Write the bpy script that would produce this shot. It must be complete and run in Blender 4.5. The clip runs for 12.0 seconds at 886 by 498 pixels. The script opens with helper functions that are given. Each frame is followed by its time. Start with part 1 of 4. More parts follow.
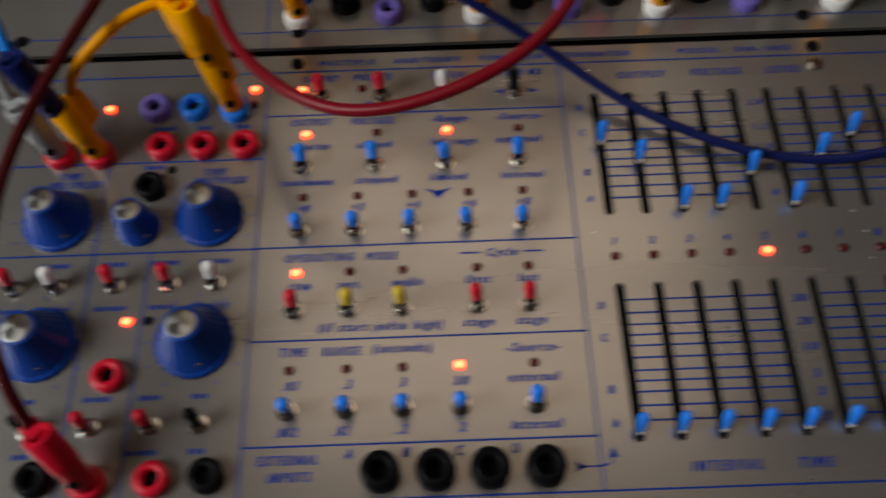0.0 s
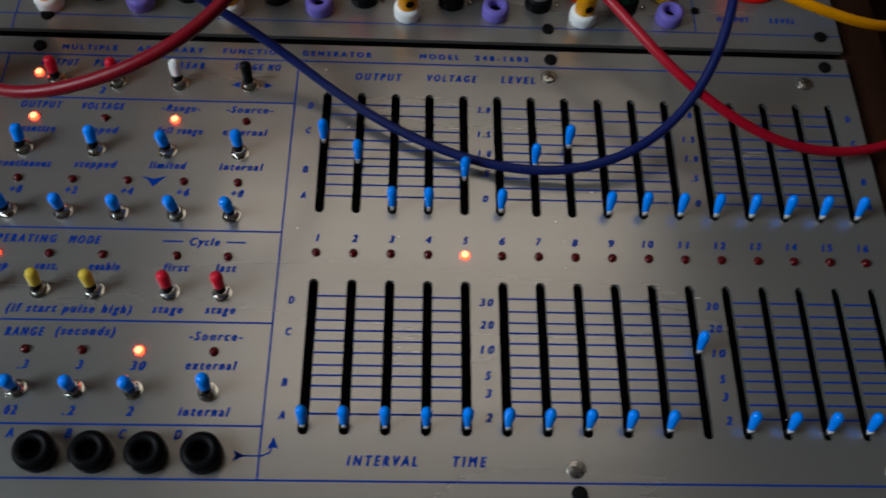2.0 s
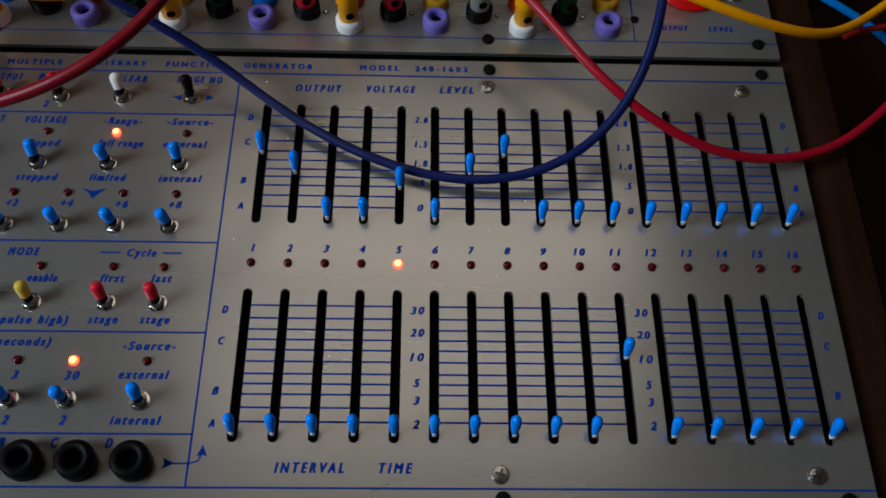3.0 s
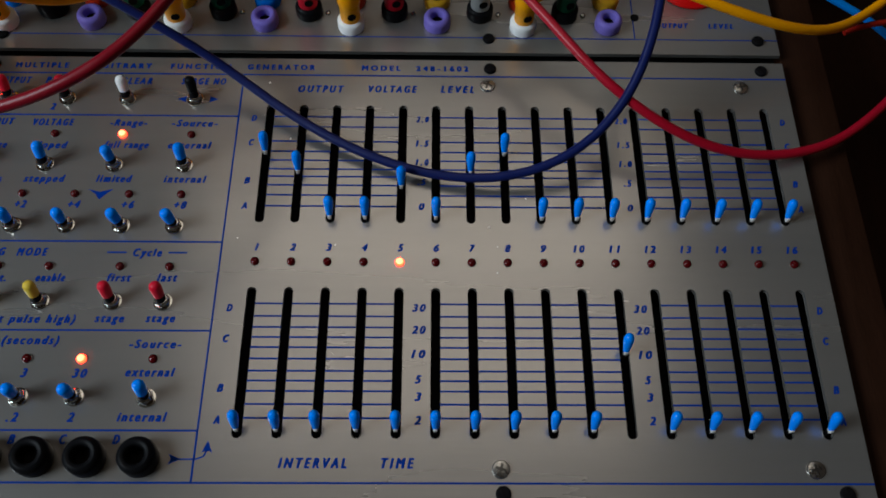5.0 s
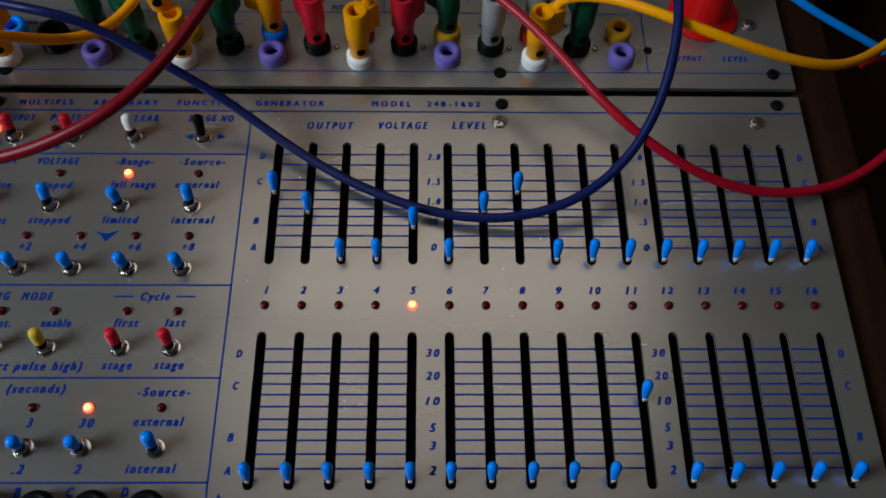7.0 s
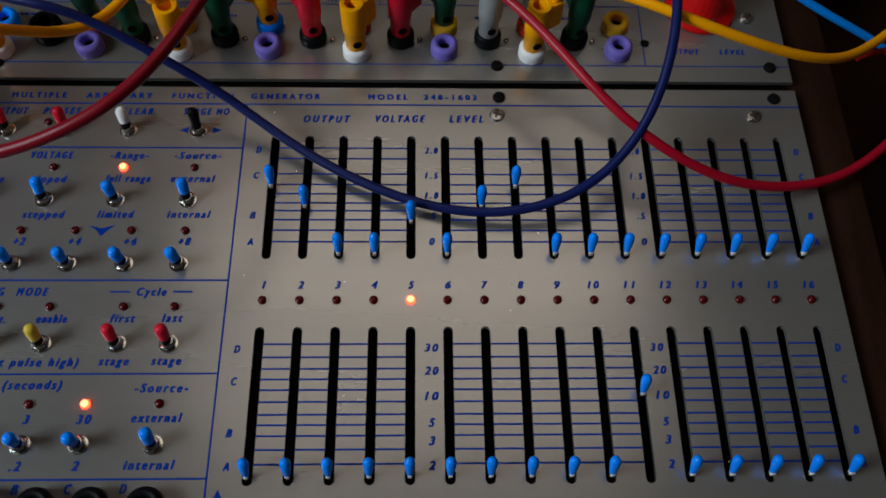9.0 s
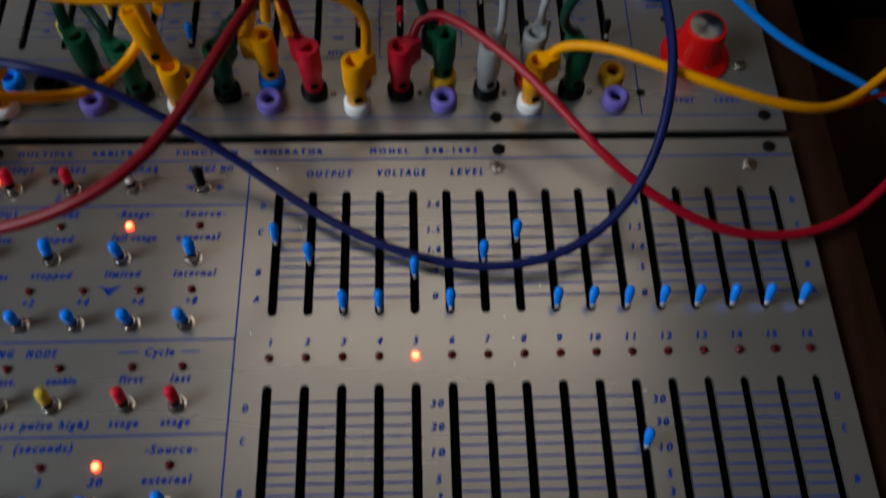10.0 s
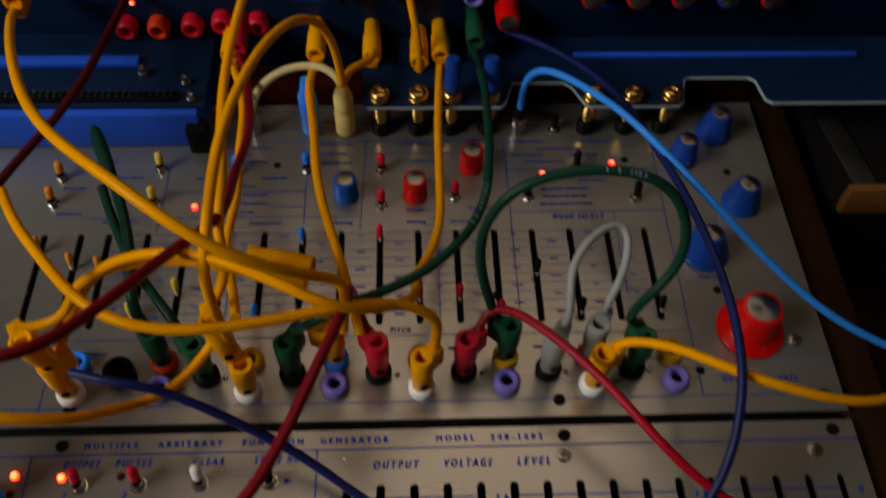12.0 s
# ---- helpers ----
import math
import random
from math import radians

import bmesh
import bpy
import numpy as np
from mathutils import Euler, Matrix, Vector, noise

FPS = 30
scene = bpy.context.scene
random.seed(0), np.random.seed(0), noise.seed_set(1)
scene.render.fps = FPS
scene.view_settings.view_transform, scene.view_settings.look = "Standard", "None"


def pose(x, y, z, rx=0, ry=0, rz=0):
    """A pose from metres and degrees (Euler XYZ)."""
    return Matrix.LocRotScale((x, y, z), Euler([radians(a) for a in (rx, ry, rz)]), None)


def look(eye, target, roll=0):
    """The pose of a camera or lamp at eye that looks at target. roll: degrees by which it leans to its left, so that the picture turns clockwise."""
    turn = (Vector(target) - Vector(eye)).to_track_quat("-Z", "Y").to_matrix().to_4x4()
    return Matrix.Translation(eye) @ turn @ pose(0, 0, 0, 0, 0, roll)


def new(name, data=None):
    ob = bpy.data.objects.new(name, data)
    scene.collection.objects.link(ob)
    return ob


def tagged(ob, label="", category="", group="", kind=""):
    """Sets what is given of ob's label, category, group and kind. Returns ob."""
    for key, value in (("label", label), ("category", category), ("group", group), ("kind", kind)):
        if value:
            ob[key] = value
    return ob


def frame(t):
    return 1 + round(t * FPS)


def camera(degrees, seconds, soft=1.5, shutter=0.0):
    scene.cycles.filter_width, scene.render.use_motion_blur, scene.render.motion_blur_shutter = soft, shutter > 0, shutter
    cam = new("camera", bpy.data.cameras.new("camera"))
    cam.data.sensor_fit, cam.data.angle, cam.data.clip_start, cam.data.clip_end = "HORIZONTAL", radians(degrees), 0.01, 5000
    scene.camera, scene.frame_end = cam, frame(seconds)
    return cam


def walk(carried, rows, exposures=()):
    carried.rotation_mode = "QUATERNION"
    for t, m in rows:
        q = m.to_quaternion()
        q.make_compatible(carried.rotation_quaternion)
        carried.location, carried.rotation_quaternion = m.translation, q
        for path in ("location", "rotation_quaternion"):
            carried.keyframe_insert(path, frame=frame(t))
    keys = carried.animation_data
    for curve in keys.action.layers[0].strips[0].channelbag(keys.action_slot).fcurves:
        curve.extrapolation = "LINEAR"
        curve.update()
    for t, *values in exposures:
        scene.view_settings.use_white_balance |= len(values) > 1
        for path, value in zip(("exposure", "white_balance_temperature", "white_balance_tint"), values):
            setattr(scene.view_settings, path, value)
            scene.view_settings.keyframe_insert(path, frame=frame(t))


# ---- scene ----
cam = camera(54.72, 12.0, soft=1.7, shutter=1.0)
PATH = [
    (0, (-0.05820, -0.12293, 0.25841), (-0.05756, 0.01015, -0.01046), -1.781),
    (0.5, (-0.02871, -0.12442, 0.26006), (-0.01981, 0.00985, -0.00807), 2.013),
    (1, (-0.00575, -0.12582, 0.26050), (0.00542, 0.00760, -0.00797), 4.614),
    (1.5, (0.01694, -0.12669, 0.26106), (0.02827, 0.00639, -0.00757), 5.348),
    (2, (0.03266, -0.12795, 0.26330), (0.04346, 0.00501, -0.00541), 5.311),
    (2.5, (0.04583, -0.12723, 0.26559), (0.05623, 0.00598, -0.00301), 4.703),
    (3, (0.05770, -0.12780, 0.26914), (0.06643, 0.00584, 0.00069), 4.086),
    (5, (0.06121, -0.12929, 0.27235), (0.06600, 0.00364, 0.00345), 2.222),
    (5.5, (0.06185, -0.12656, 0.27381), (0.06627, 0.00693, 0.00518), 1.937),
    (6, (0.06006, -0.11912, 0.27599), (0.06427, 0.01447, 0.00741), 1.673),
    (6.5, (0.05667, -0.11338, 0.27618), (0.06144, 0.02061, 0.00781), 1.877),
    (7, (0.05604, -0.11498, 0.27292), (0.06139, 0.01942, 0.00476), 2.177),
    (9, (0.05279, -0.11286, 0.27299), (0.06207, 0.01802, 0.00320), 3.688),
    (9.5, (0.05126, -0.10944, 0.27591), (0.06155, 0.02163, 0.00625), 3.719),
    (10, (0.05021, -0.10077, 0.28365), (0.06092, 0.03360, 0.01564), 3.222),
    (10.5, (0.04568, -0.08502, 0.29404), (0.05679, 0.05877, 0.03098), 2.844),
    (11, (0.04079, -0.06812, 0.30551), (0.05079, 0.08463, 0.04750), 2.061),
    (11.5, (0.03296, -0.05549, 0.31547), (0.04470, 0.10638, 0.06316), 2.284),
    (12, (0.02379, -0.04360, 0.31896), (0.03639, 0.12582, 0.07170), 2.755),
]
walk(cam, [(t, look(eye, target, roll)) for t, eye, target, roll in PATH],
     exposures=[(0.0, -0.76, 7800, 14), (1.0, -0.72, 6600, 9), (2.5, -0.68, 6450, 6), (9.5, -0.74, 6600, 8), (11.0, -0.97, 7500, 12), (12.0, -1.03, 8800, 14)])

# ---- light ----
MM = 0.001
world = bpy.data.worlds.new("world")
scene.world = world
world.use_nodes = True
wn = world.node_tree.nodes
sky = wn.new("ShaderNodeTexSky")
sky.sky_type, sky.sun_disc = "NISHITA", False
sky.sun_elevation, sky.sun_rotation = radians(35), radians(250)
wn["Background"].inputs["Strength"].default_value = 0.1
world.node_tree.links.new(sky.outputs["Color"], wn["Background"].inputs["Color"])

lamp_data = bpy.data.lights.new("window_daylight", "AREA")
lamp_data.shape, lamp_data.size, lamp_data.size_y = "RECTANGLE", 0.85, 0.7
lamp_data.energy, lamp_data.color = 41.0, (0.75, 0.88, 1.0)
lamp = new("window_daylight", lamp_data)
lamp.matrix_world = look((-1.36, -0.36, 1.15), (0.05, 0.03, 0.0))
# added overhead lamp, no known source: its panel sheen fades towards the picture's edges
roof_data = bpy.data.lights.new("overhead_sheen_lamp", "AREA")
roof_data.shape, roof_data.size, roof_data.size_y = "RECTANGLE", 1.25, 0.9
roof_data.energy, roof_data.color = 6.5, (1.0, 0.87, 0.72)
roof = new("overhead_sheen_lamp", roof_data)
roof.matrix_world = look((0.07, 0.86, 1.97), (0.05, 0.05, 0.0))


# ---- materials ----
def mat(name, color, rough=0.5, metal=0.0, vary=0.12, scale=60.0, bump=0.0, bump_scale=400.0, coat=0.0, emit=None, power=0.0, stretch=(1, 1, 1), random_tint=0.0, spec=0.16):
    m = bpy.data.materials.new(name)
    m.use_nodes = True
    nt = m.node_tree
    b = nt.nodes["Principled BSDF"]
    b.inputs["Roughness"].default_value, b.inputs["Metallic"].default_value = rough, metal
    b.inputs["Coat Weight"].default_value = coat
    b.inputs["Specular IOR Level"].default_value = 0.5 if metal else spec
    b.inputs["Coat Roughness"].default_value = 0.15
    tc = nt.nodes.new("ShaderNodeTexCoord")
    mp = nt.nodes.new("ShaderNodeMapping")
    mp.inputs["Scale"].default_value = stretch
    nt.links.new(tc.outputs["Object"], mp.inputs["Vector"])
    n1 = nt.nodes.new("ShaderNodeTexNoise")
    n1.inputs["Scale"].default_value, n1.inputs["Detail"].default_value = scale, 6.0
    nt.links.new(mp.outputs["Vector"], n1.inputs["Vector"])
    n2 = nt.nodes.new("ShaderNodeTexNoise")
    n2.inputs["Scale"].default_value, n2.inputs["Detail"].default_value = scale * 12, 3.0
    nt.links.new(mp.outputs["Vector"], n2.inputs["Vector"])
    add = nt.nodes.new("ShaderNodeMath")
    add.operation = "ADD"
    nt.links.new(n1.outputs["Fac"], add.inputs[0])
    nt.links.new(n2.outputs["Fac"], add.inputs[1])
    if random_tint:
        info = nt.nodes.new("ShaderNodeObjectInfo")
        mul = nt.nodes.new("ShaderNodeMath")
        mul.operation, mul.inputs[1].default_value = "MULTIPLY_ADD", random_tint
        nt.links.new(info.outputs["Random"], mul.inputs[0])
        nt.links.new(add.outputs[0], mul.inputs[2])
        add = mul
    ramp = nt.nodes.new("ShaderNodeMapRange")
    ramp.inputs["From Min"].default_value, ramp.inputs["From Max"].default_value = 0.6, 1.4
    ramp.inputs["To Min"].default_value, ramp.inputs["To Max"].default_value = 1 - vary, 1 + vary
    nt.links.new(add.outputs[0], ramp.inputs["Value"])
    mix = nt.nodes.new("ShaderNodeVectorMath")
    mix.operation = "SCALE"
    mix.inputs[0].default_value = color
    nt.links.new(ramp.outputs["Result"], mix.inputs["Scale"])
    nt.links.new(mix.outputs["Vector"], b.inputs["Base Color"])
    rr = nt.nodes.new("ShaderNodeMapRange")
    rr.inputs["From Min"].default_value, rr.inputs["From Max"].default_value = 0.3, 0.7
    rr.inputs["To Min"].default_value, rr.inputs["To Max"].default_value = rough * 0.85, min(1.0, rough * 1.2)
    nt.links.new(n1.outputs["Fac"], rr.inputs["Value"])
    nt.links.new(rr.outputs["Result"], b.inputs["Roughness"])
    if bump:
        n3 = nt.nodes.new("ShaderNodeTexNoise")
        n3.inputs["Scale"].default_value, n3.inputs["Detail"].default_value = bump_scale, 3.0
        nt.links.new(mp.outputs["Vector"], n3.inputs["Vector"])
        bp = nt.nodes.new("ShaderNodeBump")
        bp.inputs["Strength"].default_value, bp.inputs["Distance"].default_value = bump, 0.0004
        nt.links.new(n3.outputs["Fac"], bp.inputs["Height"])
        nt.links.new(bp.outputs["Normal"], b.inputs["Normal"])
    if emit:
        b.inputs["Emission Color"].default_value = (*emit, 1)
        b.inputs["Emission Strength"].default_value = power
    return m


ALU = mat("satin_aluminium", (0.365, 0.343, 0.322), 0.25, 0.71, 0.03, 25, 0.04, 900, stretch=(0.12, 1, 1))
# horizontal brushing spreads the sheen up and down the panels
brushed = ALU.node_tree
brush_way = brushed.nodes.new("ShaderNodeCombineXYZ")
brush_way.inputs["Y"].default_value = 1.0
brushed.nodes["Principled BSDF"].inputs["Anisotropic"].default_value = 0.4
brushed.links.new(brush_way.outputs["Vector"], brushed.nodes["Principled BSDF"].inputs["Tangent"])
INK = mat("blue_silkscreen_ink", (0.002, 0.032, 0.25), 0.7, 0.0, 0.12, 300, spec=0.03)
CHROME = mat("nickel_plating", (0.52, 0.50, 0.46), 0.17, 1.0, 0.06, 200)
SCREW_STEEL = mat("zinc_plated_steel", (0.42, 0.41, 0.39), 0.28, 1.0, 0.2, 500, 0.3, 900)
RECESS = mat("shaded_steel_recess", (0.10, 0.095, 0.09), 0.4, 1.0, 0.2, 500)
SPUN = mat("spun_metal", (0.32, 0.31, 0.29), 0.34, 1.0, 0.15, 300)
spun_nodes = SPUN.node_tree
spun_tangent = spun_nodes.nodes.new("ShaderNodeTangent")
spun_tangent.direction_type, spun_tangent.axis = "RADIAL", "Z"
spun_nodes.nodes["Principled BSDF"].inputs["Anisotropic"].default_value = 0.7
spun_nodes.links.new(spun_tangent.outputs["Tangent"], spun_nodes.nodes["Principled BSDF"].inputs["Tangent"])
STEM_METAL = mat("dull_white_metal", (0.86, 0.83, 0.78), 0.45, 0.25, 0.05, 200)
GOLD = mat("gold_plating", (0.85, 0.52, 0.16), 0.2, 1.0, 0.08, 200)
BLUE = mat("sky_blue_plastic", (0.0, 0.24, 1.0), 0.18, 0, 0.06, 150, random_tint=0.2, spec=0.2)
RED = mat("red_plastic", (0.66, 0.008, 0.032), 0.38, 0, 0.08, 150, spec=0.25, random_tint=0.25)
YELLOW = mat("pale_yellow_plastic", (0.74, 0.52, 0.06), 0.3, 0, 0.08, 150)
ORANGE = mat("orange_plastic", (0.75, 0.25, 0.03), 0.35, 0, 0.08, 150)
WHITE = mat("white_plastic", (0.96, 0.95, 0.93), 0.3, 0, 0.04, 150)
BLACK = mat("black_plastic", (0.006, 0.006, 0.007), 0.4, 0, 0.2, 150, spec=0.06)
PURPLE = mat("violet_plastic", (0.22, 0.17, 0.62), 0.4, 0, 0.08, 150)
GREEN = mat("green_plastic", (0.003, 0.075, 0.035), 0.4, 0, 0.1, 150)
GRAY = mat("gray_plastic", (0.33, 0.34, 0.34), 0.4, 0, 0.08, 150)
AMBER = mat("amber_yellow_plastic", (1.0, 0.40, 0.0005), 0.3, 0, 0.06, 150, spec=0.1)
CREAM = mat("cream_plastic", (0.86, 0.64, 0.24), 0.42, 0, 0.06, 150, spec=0.14)
VERMILION = mat("vermilion_plastic", (0.75, 0.05, 0.012), 0.38, 0, 0.08, 150, spec=0.14)
LEMON = mat("bright_yellow_plastic", (0.95, 0.52, 0.03), 0.3, 0, 0.08, 150, spec=0.14)
KNOB_BLUE = mat("royal_blue_plastic", (0.001, 0.052, 0.33), 0.3, 0, 0.08, 150)
KNOB_AZURE = mat("azure_plastic", (0.001, 0.10, 0.50), 0.3, 0, 0.08, 150)
KNOB_RED = mat("knob_red_plastic", (0.78, 0.006, 0.006), 0.36, 0, 0.08, 150, coat=0.15)
LED_OFF = mat("unlit_red_lens", (0.075, 0.002, 0.003), 0.1, 0, 0.1, 150, spec=0.3)
LED_ON = mat("lit_orange_lens", (0.5, 0.06, 0.02), 0.3, 0, 0.02, 150, emit=(1.0, 0.032, 0.010), power=16.0)
RED_ON = mat("lit_red_lens", (0.4, 0.02, 0.02), 0.3, 0, 0.02, 150, emit=(1.0, 0.02, 0.012), power=7.0)
RED_CORE = mat("red_lamp_core", (0.8, 0.3, 0.2), 0.3, 0, 0.02, 150, emit=(1.0, 0.13, 0.08), power=7.0)
LED_CORE = mat("white_hot_lamp_core", (0.8, 0.4, 0.2), 0.3, 0, 0.02, 150, emit=(1.0, 0.19, 0.075), power=9.0)
WIRE_RED = mat("red_rubber_wire", (0.38, 0.003, 0.018), 0.34, 0, 0.1, 120, 0.08, 700, spec=0.3)
WIRE_CRIMSON = mat("crimson_rubber_wire", (0.22, 0.004, 0.013), 0.36, 0, 0.1, 120, 0.08, 700, spec=0.25)
WIRE_DARK_RED = mat("dark_red_rubber_wire", (0.075, 0.003, 0.006), 0.45, 0, 0.1, 120, 0.08, 700)
WIRE_VERMILION = mat("vermilion_rubber_wire", (0.28, 0.012, 0.006), 0.4, 0, 0.1, 120, 0.08, 700)
WIRE_NAVY = mat("navy_rubber_wire", (0.006, 0.012, 0.085), 0.36, 0, 0.1, 120, 0.08, 700, spec=0.2)
WIRE_SKY = mat("sky_blue_rubber_wire", (0.0, 0.27, 0.95), 0.36, 0, 0.1, 120, 0.08, 700)
WIRE_GREEN = mat("green_rubber_wire", (0.003, 0.040, 0.026), 0.3, 0, 0.1, 120, 0.08, 700)
WIRE_GRAY = mat("gray_rubber_wire", (0.34, 0.35, 0.36), 0.25, 0, 0.1, 120, 0.08, 700)
WIRE_AMBER = mat("amber_rubber_wire", (1.0, 0.38, 0.0005), 0.34, 0, 0.1, 120, 0.08, 700, spec=0.12)
WIRE_CREAM = mat("cream_rubber_wire", (0.72, 0.58, 0.28), 0.42, 0, 0.1, 120, 0.08, 700)
RAIL = mat("black_painted_rail", (0.006, 0.006, 0.0065), 0.6, 0, 0.2, 80)
# near-black for boards and stand, and for discs and crosses that imitate shade
INSIDE = mat("dark_inside_and_hole_shade", (0.008, 0.007, 0.007), 0.85, 0, 0.2, 80, spec=0.04)
WALNUT = mat("dark_walnut", (0.024, 0.009, 0.0045), 0.6, 0, 0.35, 30, 0.15, 200, stretch=(6, 0.5, 1), spec=0.06)
MAROON = mat("dark_maroon_wood", (0.045, 0.004, 0.003), 0.55, 0, 0.3, 30, 0.1, 200, stretch=(0.5, 6, 1), spec=0.08)
GRAY_METAL = mat("dull_gray_metal", (0.02, 0.019, 0.018), 0.6, 0.3, 0.2, 60)
OAK = mat("light_oak_edge", (0.15, 0.056, 0.014), 0.6, 0, 0.25, 30, 0.15, 200, stretch=(1, 6, 6))
PCB = mat("navy_circuit_board", (0.002, 0.016, 0.055), 0.45, 0, 0.2, 90, spec=0.14)
PCB_EDGE = mat("pale_board_edge", (0.30, 0.38, 0.42), 0.5, 0, 0.1, 90)
BLUE_PANEL = mat("bright_blue_enamel", (0.0, 0.10, 0.72), 0.5, 0, 0.1, 50, spec=0.2)
PLASTER = mat("dull_warm_plaster", (0.15, 0.10, 0.065), 0.9, 0, 0.1, 4, 0.2, 60)
FLOORWOOD = mat("brown_floor_boards", (0.16, 0.085, 0.045), 0.5, 0, 0.25, 8, stretch=(1, 8, 1))
FRAME_PAINT = mat("white_window_paint", (0.7, 0.68, 0.64), 0.5, 0, 0.06, 20)


# ---- mesh helpers (millimetres in, metres out) ----
def finish(bm, smooth=True):
    bmesh.ops.recalc_face_normals(bm, faces=bm.faces)
    for f in bm.faces:
        f.smooth = smooth
    return bm


def mesh_of(name, bm, material, smooth_angle=35):
    bm.transform(Matrix.Scale(MM, 4))
    finish(bm)
    me = bpy.data.meshes.new(name)
    bm.to_mesh(me)
    bm.free()
    me.materials.append(material)
    me.set_sharp_from_angle(angle=radians(smooth_angle))
    return me


def part(name, bm, material, parent, label="", at=None):
    ob = new(name, bm if isinstance(bm, bpy.types.Mesh) else mesh_of(name, bm, material))
    ob.parent = parent
    if at is not None:
        ob.matrix_basis = at
    if label:
        tagged(ob, label)
    return ob


def root(name, label, category, x=0, y=0, z=0, group="", kind=""):
    ob = new(name)
    ob.empty_display_size = 0.01
    ob.location = (x * MM, y * MM, z * MM)
    return tagged(ob, label, category, group, kind)


def at_mm(x, y, z=0, rx=0, ry=0, rz=0):
    return pose(x * MM, y * MM, z * MM, rx, ry, rz)


def box(bm, x0, x1, y0, y1, z0, z1, m=None, bevel=0.0):
    vs = bmesh.ops.create_cube(bm, size=1.0)["verts"]
    bmesh.ops.transform(bm, matrix=Matrix.Translation(((x0 + x1) / 2, (y0 + y1) / 2, (z0 + z1) / 2)) @ Matrix.Diagonal((x1 - x0, y1 - y0, z1 - z0, 1)), verts=vs)
    if bevel:
        es = list({e for v in vs for e in v.link_edges})
        vs = list({v for f in bmesh.ops.bevel(bm, geom=es, offset=bevel, segments=2, affect="EDGES", profile=0.5)["faces"] for v in f.verts} | {v for v in vs if v.is_valid})
    if m is not None:
        bmesh.ops.transform(bm, matrix=m, verts=vs)
    return bm


def lathe(bm, profile, seg=20, m=None, cap_top=True, cap_bottom=True, lobes=0, depth=0.0):
    """A turned shape from (radius, height) pairs; lobes gives it grip flutes."""
    rings = []
    for r, z in profile:
        ring = []
        for k in range(seg):
            a = 2 * math.pi * k / seg
            rr = r * (1 + (depth * math.cos(lobes * a) if lobes else 0))
            ring.append(bm.verts.new((rr * math.cos(a), rr * math.sin(a), z)))
        rings.append(ring)
    for a, b in zip(rings, rings[1:]):
        for k in range(seg):
            bm.faces.new((a[k], a[(k + 1) % seg], b[(k + 1) % seg], b[k]))
    if cap_bottom:
        bm.faces.new(list(reversed(rings[0])))
    if cap_top:
        bm.faces.new(rings[-1])
    if m is not None:
        bmesh.ops.transform(bm, matrix=m, verts=[v for ring in rings for v in ring])
    return bm


def plate(outline, holes, z0, z1):
    """A flat plate with real openings, from its outline and hole loops."""
    bm = bmesh.new()
    edges = []
    for loop in [outline] + holes:
        vs = [bm.verts.new((x, y, z1)) for x, y in loop]
        edges += [bm.edges.new((vs[k], vs[(k + 1) % len(vs)])) for k in range(len(vs))]
    bmesh.ops.triangle_fill(bm, use_beauty=True, use_dissolve=False, edges=edges, normal=(0, 0, 1))
    out = bmesh.ops.extrude_face_region(bm, geom=list(bm.faces))
    bmesh.ops.translate(bm, vec=(0, 0, z0 - z1), verts=[g for g in out["geom"] if isinstance(g, bmesh.types.BMVert)])
    return bm


def slot_loop(x, y0, y1, w):
    r = w / 2
    pts = [(x + r * math.cos(a), y1 - r + r * math.sin(a)) for a in [math.pi * k / 8 for k in range(9)]]
    return pts + [(x + r * math.cos(a), y0 + r + r * math.sin(a)) for a in [math.pi + math.pi * k / 8 for k in range(9)]]


def rect(x0, x1, y0, y1):
    return [(x0, y0), (x1, y0), (x1, y1), (x0, y1)]


def lettering(text, cx, cy, width, height, parent, slant=0.28, name="lettering", bold=0.0, material=None):
    cu = bpy.data.curves.new("text", "FONT")
    cu.body, cu.size, cu.shear, cu.offset, cu.extrude, cu.resolution_u = text, 1.0, slant, bold, 0.0, 3
    cu.space_character = 1.62 if text == text.upper() and len(text) > 2 else 1.42
    tmp = bpy.data.objects.new("text", cu)
    me = bpy.data.meshes.new_from_object(tmp)
    bpy.data.objects.remove(tmp)
    co = np.array([v.co[:] for v in me.vertices])
    lo, hi = co.min(0), co.max(0)
    ref = 0.72
    sx = width / (hi[0] - lo[0])
    sy = height * 1.12 / ref
    mid = 0.34 if text != text.lower() or text[0] in "0123456789.+" else 0.27
    me.transform(Matrix.Translation((0, 0, 0.0)) @ Matrix.Diagonal((sx * MM, sy * MM, 1, 1)) @ Matrix.Translation((-(lo[0] + hi[0]) / 2, -mid, 0)))
    vs = [v.co[:] for v in me.vertices]
    fs = [tuple(p.vertices) for p in me.polygons]
    bold_me = bpy.data.meshes.new("lettering")
    shift = [(-0.23, 0.09, 0.0), (0.23, -0.09, 0.01), (0.0, 0.0, 0.02), (-0.12, -0.12, 0.03), (0.12, 0.12, 0.04)]
    bold_me.from_pydata([(x + dx * MM, y + dy * MM, z + dz * MM) for dx, dy, dz in shift for x, y, z in vs], [], [tuple(i + k * len(vs) for i in f) for k in range(len(shift)) for f in fs])
    bpy.data.meshes.remove(me)
    me = bold_me
    me.materials.append(material or INK)
    ob = new(name, me)
    ob.parent = parent
    ob.location = (cx * MM, cy * MM, 0.07 * MM)
    return ob


